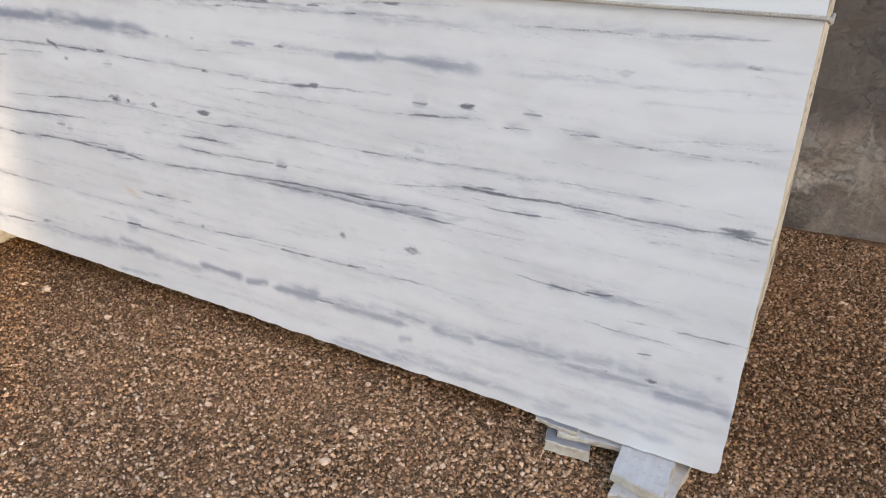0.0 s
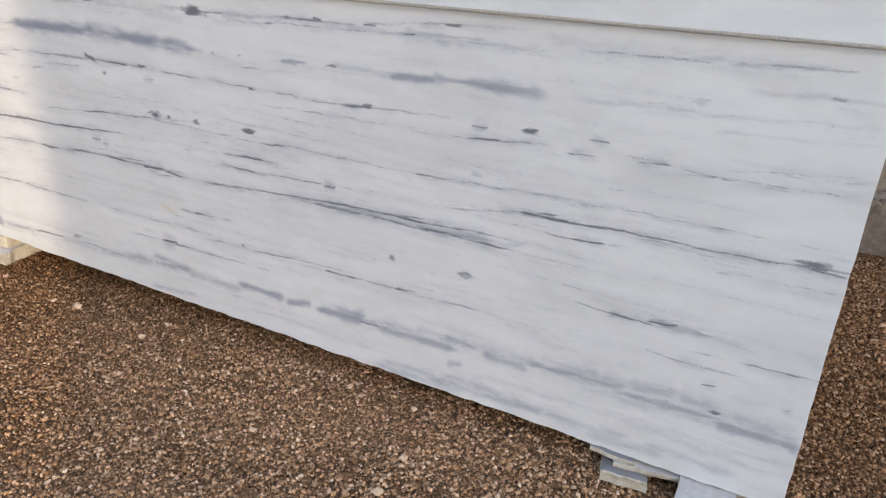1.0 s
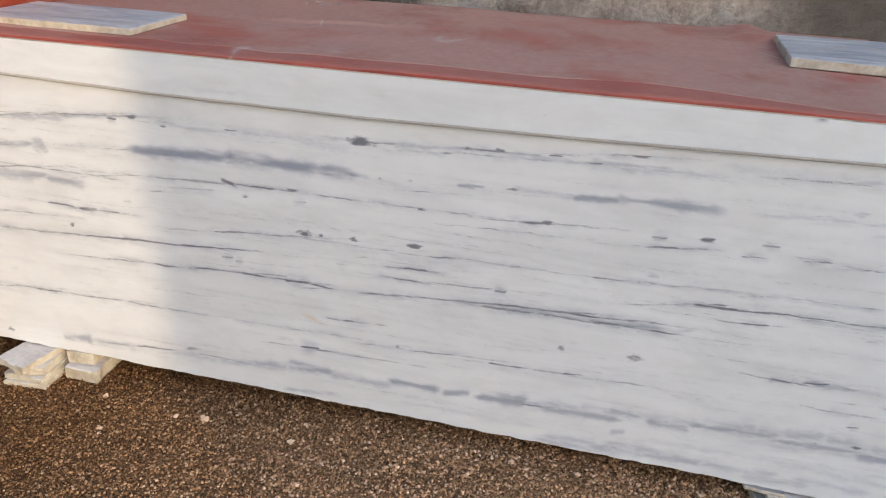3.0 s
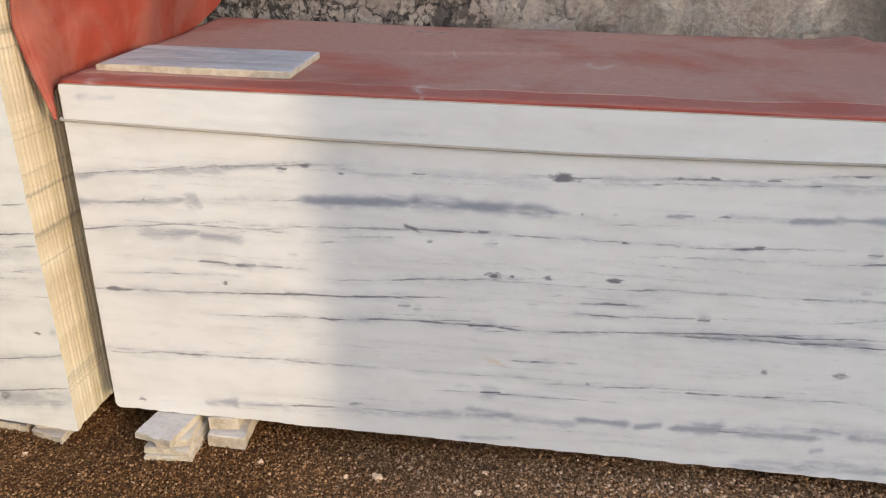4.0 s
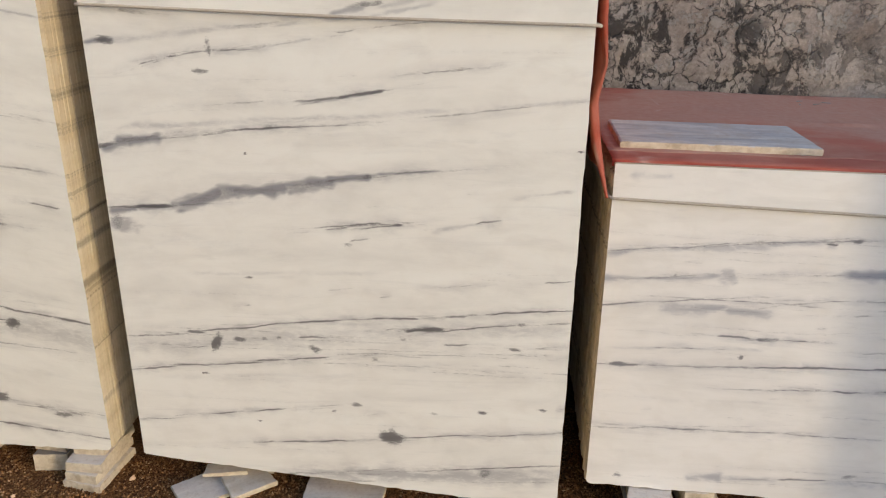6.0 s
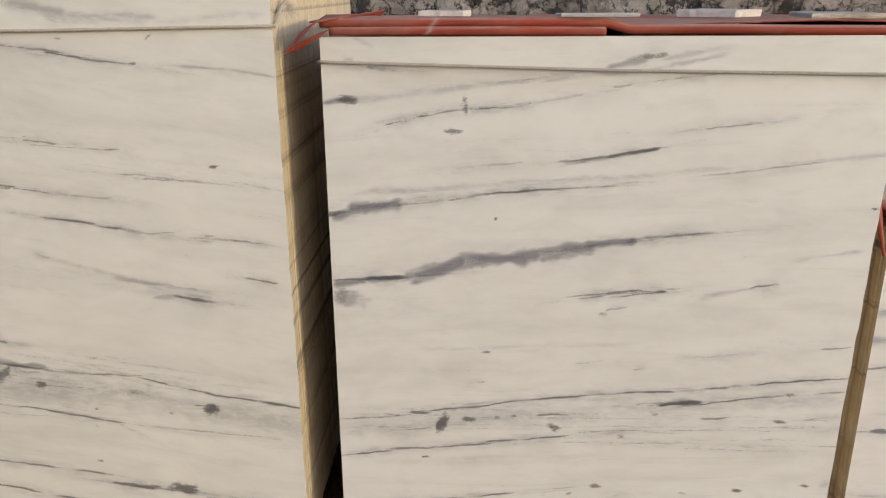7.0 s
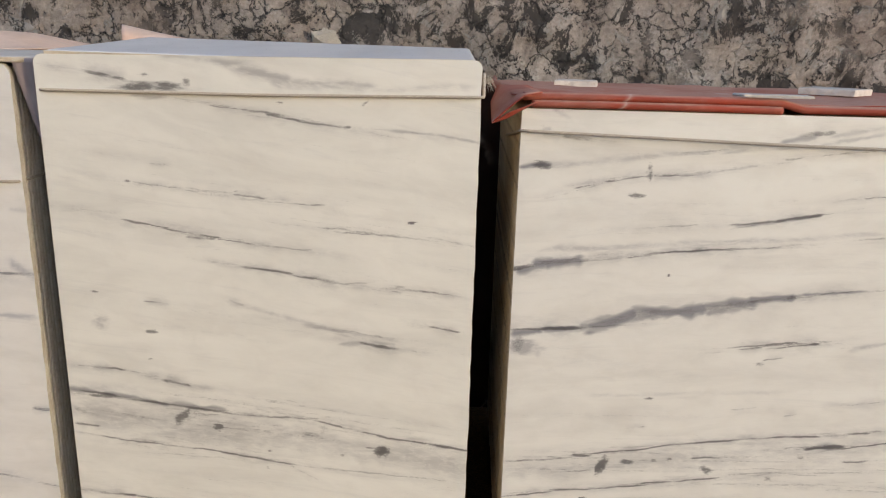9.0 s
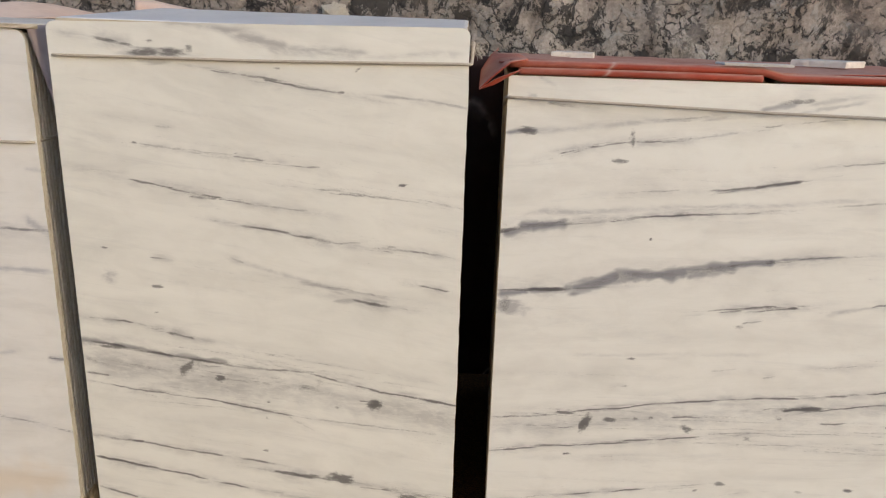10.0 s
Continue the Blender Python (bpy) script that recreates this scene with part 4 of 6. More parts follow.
FC.vein(0.560, 1.332, 0.689, 1.319, 0.0030, 0.65)
FC.spot(0.676, 1.319, 0.0092, 0.0033, 0.7)
FC.vein(0.774, 1.318, 0.972, 1.294, 0.0039, 0.5, 1)
FC.vein(0.813, 1.313, 0.956, 1.295, 0.0026, 0.4)
FC.spot(0.717, 1.374, 0.0079, 0.0039, 0.65, 0, 0.6)
FC.spot(0.528, 1.371, 0.0053, 0.0033, 0.6)
FC.spot(0.174, 1.185, 0.0057, 0.0028, 0.8)
FC.vein(0.223, 1.225, 0.276, 1.220, 0.0031, 0.4)
FC.vein(0.260, 1.173, 0.465, 1.158, 0.0030, 0.45)
FC.vein(0.412, 1.160, 0.487, 1.152, 0.0033, 0.65)
FC.spot(0.421, 1.166, 0.0041, 0.0027, 0.6)
FC.vein(0.558, 1.141, 0.624, 1.139, 0.0032, 0.5)
FC.vein(-0.004, 1.120, 0.089, 1.113, 0.0035, 0.5)
FC.vein(0.155, 1.094, 0.261, 1.075, 0.0037, 0.85)
FC.vein(0.247, 1.072, 0.381, 1.055, 0.0045, 0.72)
FC.vein(0.301, 1.059, 0.368, 1.054, 0.0042, 0.9)
FC.vein(0.368, 1.054, 0.543, 1.033, 0.0032, 0.7)
FC.vein(0.529, 1.032, 0.593, 1.029, 0.0030, 0.5)
FC.vein(0.214, 1.080, 0.348, 1.071, 0.0085, 0.3, 1)
FC.spot(0.825, 1.102, 0.0094, 0.0034, 0.9)
FC.vein(0.611, 1.085, 0.867, 1.063, 0.0035, 0.45)
FC.vein(0.665, 1.079, 0.741, 1.072, 0.0032, 0.55)
FC.vein(0.860, 1.066, 0.980, 1.047, 0.0032, 0.3)
FC.vein(0.426, 0.988, 0.542, 0.971, 0.0036, 0.8)
FC.vein(0.542, 0.969, 0.665, 0.950, 0.0050, 0.75)
FC.vein(0.665, 0.947, 0.743, 0.955, 0.0033, 0.45)
FC.vein(0.755, 0.939, 0.803, 0.930, 0.0033, 0.55)
FC.vein(0.844, 0.936, 0.959, 0.920, 0.0032, 0.75)
FC.spot(0.796, 0.945, 0.0124, 0.0041, 0.5)
FC.spot(0.073, 0.915, 0.0090, 0.0034, 0.7)
FC.vein(0.191, 0.892, 0.250, 0.887, 0.0035, 0.7)
FC.vein(0.391, 0.901, 0.426, 0.888, 0.0033, 0.6)
FC.spot(0.081, 0.839, 0.0197, 0.0151, 0.42, 1)
FC.spot(0.200, 0.817, 0.0134, 0.0052, 0.7)
FC.spot(0.193, 0.745, 0.0060, 0.0030, 0.5)
FC.vein(0.561, 0.851, 0.792, 0.805, 0.0071, 0.55, 1)
FC.vein(0.638, 0.832, 0.764, 0.816, 0.0034, 0.4)
FC.vein(0.701, 0.800, 0.802, 0.787, 0.0051, 0.85)
FC.vein(0.875, 0.845, 0.945, 0.832, 0.0034, 0.7)
FC.vein(0.015, 0.726, 0.127, 0.713, 0.0034, 0.8)
FC.vein(0.173, 0.701, 0.207, 0.700, 0.0034, 0.6)
FC.vein(0.221, 0.689, 0.286, 0.678, 0.0061, 0.95)
FC.vein(-0.008, 0.661, 0.108, 0.646, 0.0071, 0.9)
FC.vein(0.037, 0.648, 0.165, 0.636, 0.0094, 0.6)
FC.vein(0.101, 0.642, 0.365, 0.609, 0.0052, 0.8)
FC.vein(0.350, 0.607, 0.595, 0.591, 0.0039, 0.75)
FC.vein(0.580, 0.592, 0.769, 0.544, 0.0039, 0.8)
FC.vein(0.754, 0.546, 0.980, 0.513, 0.0045, 0.85)
FC.vein(-0.010, 0.607, 0.500, 0.531, 0.0406, 0.42, 1)
FC.vein(0.442, 0.553, 0.983, 0.469, 0.0365, 0.4, 1)
FC.spot(0.267, 0.597, 0.0246, 0.0184, 0.75, 0, 0.5)
FC.vein(0.256, 0.601, 0.357, 0.596, 0.0046, 0.55)
FC.spot(0.353, 0.565, 0.0153, 0.0092, 0.85)
FC.vein(0.356, 0.566, 0.529, 0.544, 0.0033, 0.4)
FC.spot(0.580, 0.547, 0.0241, 0.0090, 0.45)
FC.spot(0.611, 0.560, 0.0090, 0.0150, 0.3)
FC.spot(0.760, 0.506, 0.0151, 0.0136, 0.95)
FC.vein(0.719, 0.514, 0.762, 0.509, 0.0036, 0.7)
FC.spot(0.477, 0.501, 0.0061, 0.0031, 0.7)
FC.spot(0.660, 0.492, 0.0076, 0.0030, 0.6)
FC.spot(0.469, 0.453, 0.0047, 0.0031, 0.5)
FC.vein(-0.006, 0.567, 0.054, 0.560, 0.0039, 0.65)
FC.vein(-0.003, 0.607, 0.054, 0.593, 0.0080, 0.3)
FC.vein(0.056, 0.533, 0.302, 0.502, 0.0040, 0.7)
FC.vein(0.287, 0.503, 0.531, 0.465, 0.0039, 0.8)
FC.vein(0.528, 0.459, 0.594, 0.423, 0.0031, 0.35)
FC.vein(0.162, 0.491, 0.360, 0.480, 0.0032, 0.35)
FC.vein(0.616, 0.454, 0.979, 0.416, 0.0035, 0.45)
FC.vein(0.564, 1.134, 0.981, 1.075, 0.0095, 0.12, 1)
FC.vein(0.037, 0.377, 0.129, 0.366, 0.0055, 0.85)
FC.vein(0.114, 0.367, 0.515, 0.306, 0.0044, 0.7)
FC.vein(0.483, 0.290, 0.592, 0.274, 0.0066, 0.88)
FC.spot(0.675, 0.271, 0.0294, 0.0098, 0.85, 0, -0.2)
FC.vein(0.576, 0.279, 0.732, 0.263, 0.0039, 0.65)
FC.vein(0.779, 0.244, 0.857, 0.234, 0.0066, 0.88)
FC.vein(0.732, 0.260, 0.974, 0.229, 0.0038, 0.5)
FC.vein(-0.001, 0.311, 0.185, 0.279, 0.0052, 0.88)
FC.vein(0.169, 0.278, 0.403, 0.238, 0.0043, 0.8)
FC.vein(-0.010, 0.217, 0.098, 0.188, 0.0045, 0.7)
FC.spot(0.462, 0.353, 0.0082, 0.0041, 0.6)
FC.spot(0.822, 0.553, 0.0243, 0.0152, 0.2, 1)
FC.spot(0.664, 0.280, 0.0289, 0.0145, 0.85)
FC.vein(0.508, 0.290, 0.605, 0.279, 0.0048, 0.75)
FC.vein(0.779, 0.250, 0.914, 0.231, 0.0070, 0.88)
FC.spot(0.852, 0.225, 0.0247, 0.0088, 0.7)
FC.vein(0.615, 0.200, 0.974, 0.154, 0.0047, 0.88)
FC.vein(0.485, 0.180, 0.637, 0.180, 0.0038, 0.3)
FD.vein(0.975, 0.950, 1.205, 0.938, 0.0064, 0.7)
FD.vein(1.145, 0.967, 1.238, 0.918, 0.0126, 0.5, 1)
FD.vein(0.959, 0.838, 1.194, 0.831, 0.0082, 0.5, 1)
FD.vein(0.903, 0.422, 1.213, 0.356, 0.0046, 0.55)
FD.vein(1.158, 0.584, 1.208, 0.581, 0.0037, 0.8)
FD.vein(0.923, 0.571, 1.074, 0.600, 0.0087, 0.3, 1)
FD.vein(1.160, 1.100, 1.228, 1.095, 0.0046, 0.3, 1)
FA.vein(0.464, 0.129, 0.764, 0.144, 0.0100, 0.36, 1)
FA.vein(0.764, 0.144, 1.031, 0.155, 0.0100, 0.36, 1)
FA.vein(1.031, 0.155, 1.383, 0.169, 0.0100, 0.36, 1)
FA.vein(1.523, 0.175, 1.631, 0.183, 0.0130, 0.60, 1)
FA.vein(1.622, 0.172, 1.764, 0.186, 0.0120, 0.48, 1)
FA.vein(1.764, 0.186, 1.895, 0.195, 0.0120, 0.48, 1)
FA.vein(1.895, 0.195, 2.059, 0.195, 0.0120, 0.48, 1)
FA.vein(2.059, 0.198, 2.184, 0.205, 0.0200, 0.44, 1)
FA.vein(2.184, 0.205, 2.336, 0.215, 0.0200, 0.44, 1)
FA.vein(2.336, 0.215, 2.435, 0.210, 0.0200, 0.44, 1)
FA.vein(2.435, 0.210, 2.548, 0.208, 0.0200, 0.44, 1)
FA.vein(2.163, 0.173, 2.329, 0.182, 0.0120, 0.32, 1)
FA.vein(2.329, 0.182, 2.534, 0.177, 0.0120, 0.32, 1)
FA.vein(1.684, 0.080, 1.839, 0.095, 0.0130, 0.40, 1)
FA.vein(1.839, 0.095, 1.984, 0.093, 0.0130, 0.40, 1)
FA.vein(1.984, 0.093, 2.119, 0.088, 0.0130, 0.40, 1)
FA.vein(2.119, 0.088, 2.259, 0.075, 0.0130, 0.40, 1)
FA.vein(1.868, 0.119, 2.063, 0.127, 0.0110, 0.26, 1)
FA.vein(2.063, 0.127, 2.241, 0.131, 0.0110, 0.26, 1)
FA.vein(2.241, 0.131, 2.416, 0.120, 0.0110, 0.26, 1)
FA.vein(2.416, 0.120, 2.515, 0.105, 0.0110, 0.26, 1)
FA.vein(2.182, 0.355, 2.228, 0.355, 0.0070, 0.60, 1)
FA.vein(2.228, 0.355, 2.289, 0.363, 0.0070, 0.60, 1)
FA.vein(2.289, 0.363, 2.370, 0.362, 0.0070, 0.60, 1)
FB.vein(0.004, 0.835, 0.078, 0.844, 0.0090, 0.80, 1)
FB.vein(0.078, 0.844, 0.173, 0.851, 0.0090, 0.80, 1)
FB.vein(0.166, 0.853, 0.239, 0.876, 0.0120, 1.00, 1)
FB.vein(0.239, 0.876, 0.332, 0.895, 0.0120, 1.00, 1)
FB.vein(0.332, 0.895, 0.465, 0.910, 0.0120, 1.00, 1)
FB.vein(0.465, 0.910, 0.582, 0.933, 0.0120, 1.00, 1)
FB.vein(0.568, 0.935, 0.685, 0.954, 0.0050, 0.90, 1)
FB.vein(0.685, 0.954, 0.827, 0.972, 0.0050, 0.90, 1)
FB.vein(0.005, 0.817, 0.019, 0.788, 0.0100, 0.55, 1)
FB.vein(0.019, 0.788, 0.075, 0.783, 0.0100, 0.55, 1)
FB.vein(0.008, 0.993, 0.074, 1.009, 0.0090, 0.85, 1)
FB.vein(0.074, 1.009, 0.150, 1.019, 0.0090, 0.85, 1)
FB.vein(0.147, 1.018, 0.265, 1.034, 0.0040, 0.55)
FB.vein(0.265, 1.034, 0.363, 1.050, 0.0040, 0.55)
FB.vein(0.363, 1.050, 0.525, 1.065, 0.0040, 0.55)
FB.vein(0.382, 1.059, 0.523, 1.078, 0.0050, 0.35, 1)
FB.vein(0.523, 1.078, 0.639, 1.091, 0.0050, 0.35, 1)
FB.vein(0.506, 1.116, 0.607, 1.130, 0.0050, 0.60, 1)
FB.vein(0.607, 1.130, 0.701, 1.153, 0.0050, 0.60, 1)
FB.vein(0.135, 1.189, 0.217, 1.214, 0.0035, 0.50)
FB.vein(0.217, 1.214, 0.319, 1.228, 0.0035, 0.50)
FB.vein(0.319, 1.228, 0.438, 1.245, 0.0035, 0.50)
FB.vein(0.438, 1.245, 0.544, 1.262, 0.0035, 0.50)
FB.vein(0.557, 0.814, 0.649, 0.832, 0.0035, 0.60)
FB.vein(0.649, 0.832, 0.743, 0.835, 0.0035, 0.60)
FB.vein(0.002, 1.236, 0.073, 1.246, 0.0060, 0.80, 1)
FB.vein(0.459, 1.285, 0.633, 1.303, 0.0050, 0.40, 1)
FB.vein(0.633, 1.303, 0.812, 1.343, 0.0050, 0.40, 1)
FB.vein(0.071, 1.370, 0.113, 1.347, 0.0050, 0.40, 1)
FB.vein(0.072, 0.465, 0.438, 0.534, 0.0300, 0.28, 1)
FB.vein(0.438, 0.534, 0.947, 0.578, 0.0300, 0.28, 1)
FC.vein(-0.015, 0.661, 0.067, 0.650, 0.0080, 0.75, 1)
FC.vein(0.067, 0.650, 0.232, 0.627, 0.0080, 0.75, 1)
FC.vein(0.232, 0.627, 0.371, 0.615, 0.0080, 0.75, 1)
FC.vein(0.653, 0.794, 0.722, 0.802, 0.0080, 0.50, 1)
FC.vein(0.722, 0.802, 0.791, 0.789, 0.0080, 0.50, 1)
FC.vein(0.385, 0.897, 0.518, 0.861, 0.0060, 0.35, 1)
FC.vein(0.518, 0.861, 0.681, 0.817, 0.0060, 0.35, 1)
FC.vein(0.338, 1.465, 0.436, 1.446, 0.0120, 0.42, 1)
FC.vein(0.436, 1.446, 0.534, 1.412, 0.0120, 0.42, 1)
FC.vein(0.534, 1.412, 0.709, 1.402, 0.0120, 0.42, 1)
FA.vein(0.014, 0.768, 0.183, 0.782, 0.0030, 0.60)
FA.vein(0.183, 0.782, 0.298, 0.799, 0.0030, 0.60)
FA.vein(0.298, 0.799, 0.468, 0.809, 0.0030, 0.60)
FA.vein(0.468, 0.809, 0.600, 0.820, 0.0030, 0.60)
FA.vein(0.005, 0.689, 0.117, 0.699, 0.0034, 0.55)
FA.vein(0.117, 0.699, 0.206, 0.710, 0.0034, 0.55)
FA.vein(0.662, 0.803, 0.854, 0.808, 0.0060, 0.35, 1)
FA.vein(0.854, 0.808, 1.042, 0.809, 0.0060, 0.35, 1)
FA.vein(1.042, 0.809, 1.173, 0.819, 0.0060, 0.35, 1)
FA.vein(1.226, 0.821, 1.458, 0.826, 0.0060, 0.40, 1)
FA.vein(1.458, 0.826, 1.647, 0.826, 0.0060, 0.40, 1)
FA.vein(0.031, 0.504, 0.222, 0.518, 0.0050, 0.30, 1)
FA.vein(0.222, 0.518, 0.402, 0.517, 0.0050, 0.30, 1)
FA.vein(1.418, 0.824, 1.627, 0.824, 0.0090, 0.34, 1)
FA.vein(1.627, 0.824, 1.820, 0.824, 0.0090, 0.34, 1)
FA.vein(1.820, 0.824, 2.006, 0.829, 0.0090, 0.34, 1)
FA.vein(2.109, 0.835, 2.205, 0.842, 0.0060, 0.34, 1)
FA.vein(2.205, 0.842, 2.307, 0.847, 0.0060, 0.34, 1)
FA.vein(2.307, 0.847, 2.452, 0.855, 0.0060, 0.34, 1)
FA.vein(2.003, 0.851, 2.214, 0.849, 0.0120, 0.22, 1)
FA.vein(2.214, 0.849, 2.378, 0.847, 0.0120, 0.22, 1)
FA.vein(1.758, 0.545, 1.894, 0.556, 0.0050, 0.34, 1)
FA.vein(1.894, 0.556, 2.165, 0.567, 0.0050, 0.34, 1)
FA.vein(2.165, 0.567, 2.360, 0.566, 0.0050, 0.34, 1)
FA.vein(0.755, 0.534, 1.006, 0.549, 0.0120, 0.22, 1)
FA.vein(1.006, 0.549, 1.234, 0.539, 0.0120, 0.22, 1)
FA.vein(1.234, 0.539, 1.474, 0.533, 0.0120, 0.22, 1)
FA.vein(0.409, 0.729, 0.643, 0.736, 0.0090, 0.35, 1)
FA.vein(0.643, 0.736, 0.962, 0.750, 0.0090, 0.35, 1)
FA.vein(0.962, 0.750, 1.169, 0.741, 0.0090, 0.35, 1)
FC.vein(0.167, 1.185, 0.294, 1.169, 0.0028, 0.45)
FC.vein(0.294, 1.169, 0.423, 1.152, 0.0028, 0.45)
FC.vein(0.423, 1.152, 0.565, 1.140, 0.0028, 0.45)
FC.vein(0.369, 1.362, 0.457, 1.352, 0.0030, 0.55)
FC.vein(0.457, 1.352, 0.532, 1.338, 0.0030, 0.55)
FC.vein(0.532, 1.338, 0.683, 1.317, 0.0030, 0.55)
FC.vein(0.762, 0.942, 0.843, 0.934, 0.0030, 0.50)
FC.vein(0.843, 0.934, 0.938, 0.923, 0.0030, 0.50)
FC.vein(0.656, 1.091, 0.840, 1.062, 0.0030, 0.35)
# Peach bounce light low on the end slab, painted in beige.
FD.vein(0.819, 0.178, 1.149, 0.208, 0.05, 0.35, 2)
FA.dust(0.02, 2.5, 0.12, 0.84, 190, 0.34, -0.012)
FA.dust(0.9, 2.5, 0.05, 0.2, 40, 0.22, -0.02)
FA.dust(0.5, 2.3, 0.40, 0.62, 70, 0.42, -0.02)
FB.dust(0.02, 1.1, 0.14, 1.3, 70, 0.25, 0.03)
FB.dust(0.02, 1.12, 0.44, 0.53, 45, 0.5, 0.03)
FC.dust(0.02, 0.93, 0.2, 1.35, 80, 0.25, -0.14)
FC.dust(0.02, 0.6, 0.50, 0.66, 45, 0.45, -0.14)

slab_stack(FA, M_FACE, (-2.572, 1.284, 0), -0.7, 1.6, 72, 2.547, (0.092, 0.05), 0.965, "long low stack of white marble slabs with grey veins", seed=1)
slab_stack(FB, M_FACE_WARM, (-3.812, 1.268, 0), -2.4, 0.4, 74, 1.155, (0.112, 0.052), 1.365, "tall stack of white marble slabs with thick grey veins", 0.0016, seed=2)
slab_stack(FC, M_FACE_CREAM, (-4.880, 1.268, 0), 0, 0, 74, 0.970, (0.117, 0.117), 1.452, "tall stack of cream white marble slabs, slanting veins", 0.0012, seed=3, gap=0.0007)
slab_stack(FD, M_FACE, (-6.168, 1.31, 0), 0, 0, 66, 1.196, (0.134, 0.134), 1.435, "tall stack of white marble slabs at the row's end", 0.0008, seed=4, edge=M_WORN)


# ---- tarpaulins, ropes, loose marble ----
def sheet(name, fn, nu, nv, material, label, category, thick=0.0025, group=""):
    """A cloth from fn(u, v), both 0..1, given thickness."""
    u, v = np.meshgrid(np.linspace(0, 1, nu), np.linspace(0, 1, nv))
    x, y, z = fn(u, v)
    p = np.stack([x + 0 * u, y + 0 * u, z + 0 * u], -1).reshape(-1, 3)
    k = np.arange(nu * nv).reshape(nv, nu)
    f = np.stack([k[:-1, :-1], k[:-1, 1:], k[1:, 1:], k[1:, :-1]], -1).reshape(-1, 4)
    ob = new(name, mesh_from(name, p.tolist(), f.tolist(), material, True))
    mod = ob.modifiers.new("thickness", "SOLIDIFY")
    mod.thickness, mod.offset = thick, 0
    return tagged(ob, label, category, group)


def bend(s, path):
    """Places along a path of (distance, a, b), smoothed a little."""
    d, a, b = np.array(path).T
    return np.interp(s, d, a), np.interp(s, d, b)


def red_cover_low():
    """The sheet over the long low stack: a rolled hem behind its first slab, a flat dusty top, a drop behind."""
    root = tagged(new("tarpaulin"), "dusty red tarpaulin over the low slab stack", "tarpaulin", "red tarpaulins on the stacks")
    root.location = (-1.3, 1.8, 0.985)
    to_root = Matrix.Translation((1.3, -1.8, -0.985))
    hem = [(0, 0.024, -0.012), (0.006, 0.020, -0.004), (0.016, 0.022, 0.004), (0.030, 0.036, 0.007), (0.06, 0.064, 0.006), (1.08, 1.05, 0.009), (1.11, 1.075, 0.0), (1.55, 1.085, -0.42)]

    def stretch(s0, s1):
        def fn(u, v):
            x = -2.577 + 2.507 * u
            a, b = (0.085 + 0.035 * smooth_noise(x * 2.6, x * 0, 27) + 0.012 * smooth_noise(x * 9, x * 0, 28) if k == 0.06 else k for k in (s0, s1))
            y, z = bend(a + (b - a) * v, hem)
            flat = np.clip(y / 0.2, 0, 1) * np.clip((1.1 - y) / 0.1, 0, 1)
            z = z + flat * (0.004 * smooth_noise(x * 3, y * 3, 21) + 0.0025 * smooth_noise(x * 8, y * 10, 22))
            ridge = np.exp(-(((x + 0.42 + 0.25 * (y - 0.9)) / 0.06) ** 2)) * np.clip((y - 0.75) / 0.25, 0, 1)
            z = z + flat * 0.022 * ridge
            z = z + flat * 0.007 * np.exp(-(((y - 0.80 - 0.13 * x) / 0.02) ** 2)) * np.clip((x + 2.0) / 0.2, 0, 1) * np.clip((-1.2 - x) / 0.2, 0, 1)
            z = z + 0.0015 * smooth_noise(x * 12, y * 0, 24) * np.clip(1 - y / 0.2, 0, 1)
            back = 0.01 * smooth_noise(x * 2.2, x * 0, 23)
            return x, 1.308 + y - 0.0122 * (x + 2.572) + back * (y > 0.5), 0.985 - 0.0075 * (x + 2.572) + z
        return fn

    for name, s0, s1, n, label in (("front_hem", 0, 0.06, 40, "cleaner red rolled hem"), ("top_sheet", 0.06, 1.08, 70, "flat dusty top of the tarpaulin"), ("rear_drop", 1.08, 1.55, 20, "")):
        ob = sheet(name, stretch(s0, s1), 130, n, M_HEM if name == "front_hem" else M_RED, label, "", 0.0012)
        ob.data.transform(to_root)
        ob.parent = root
    return root


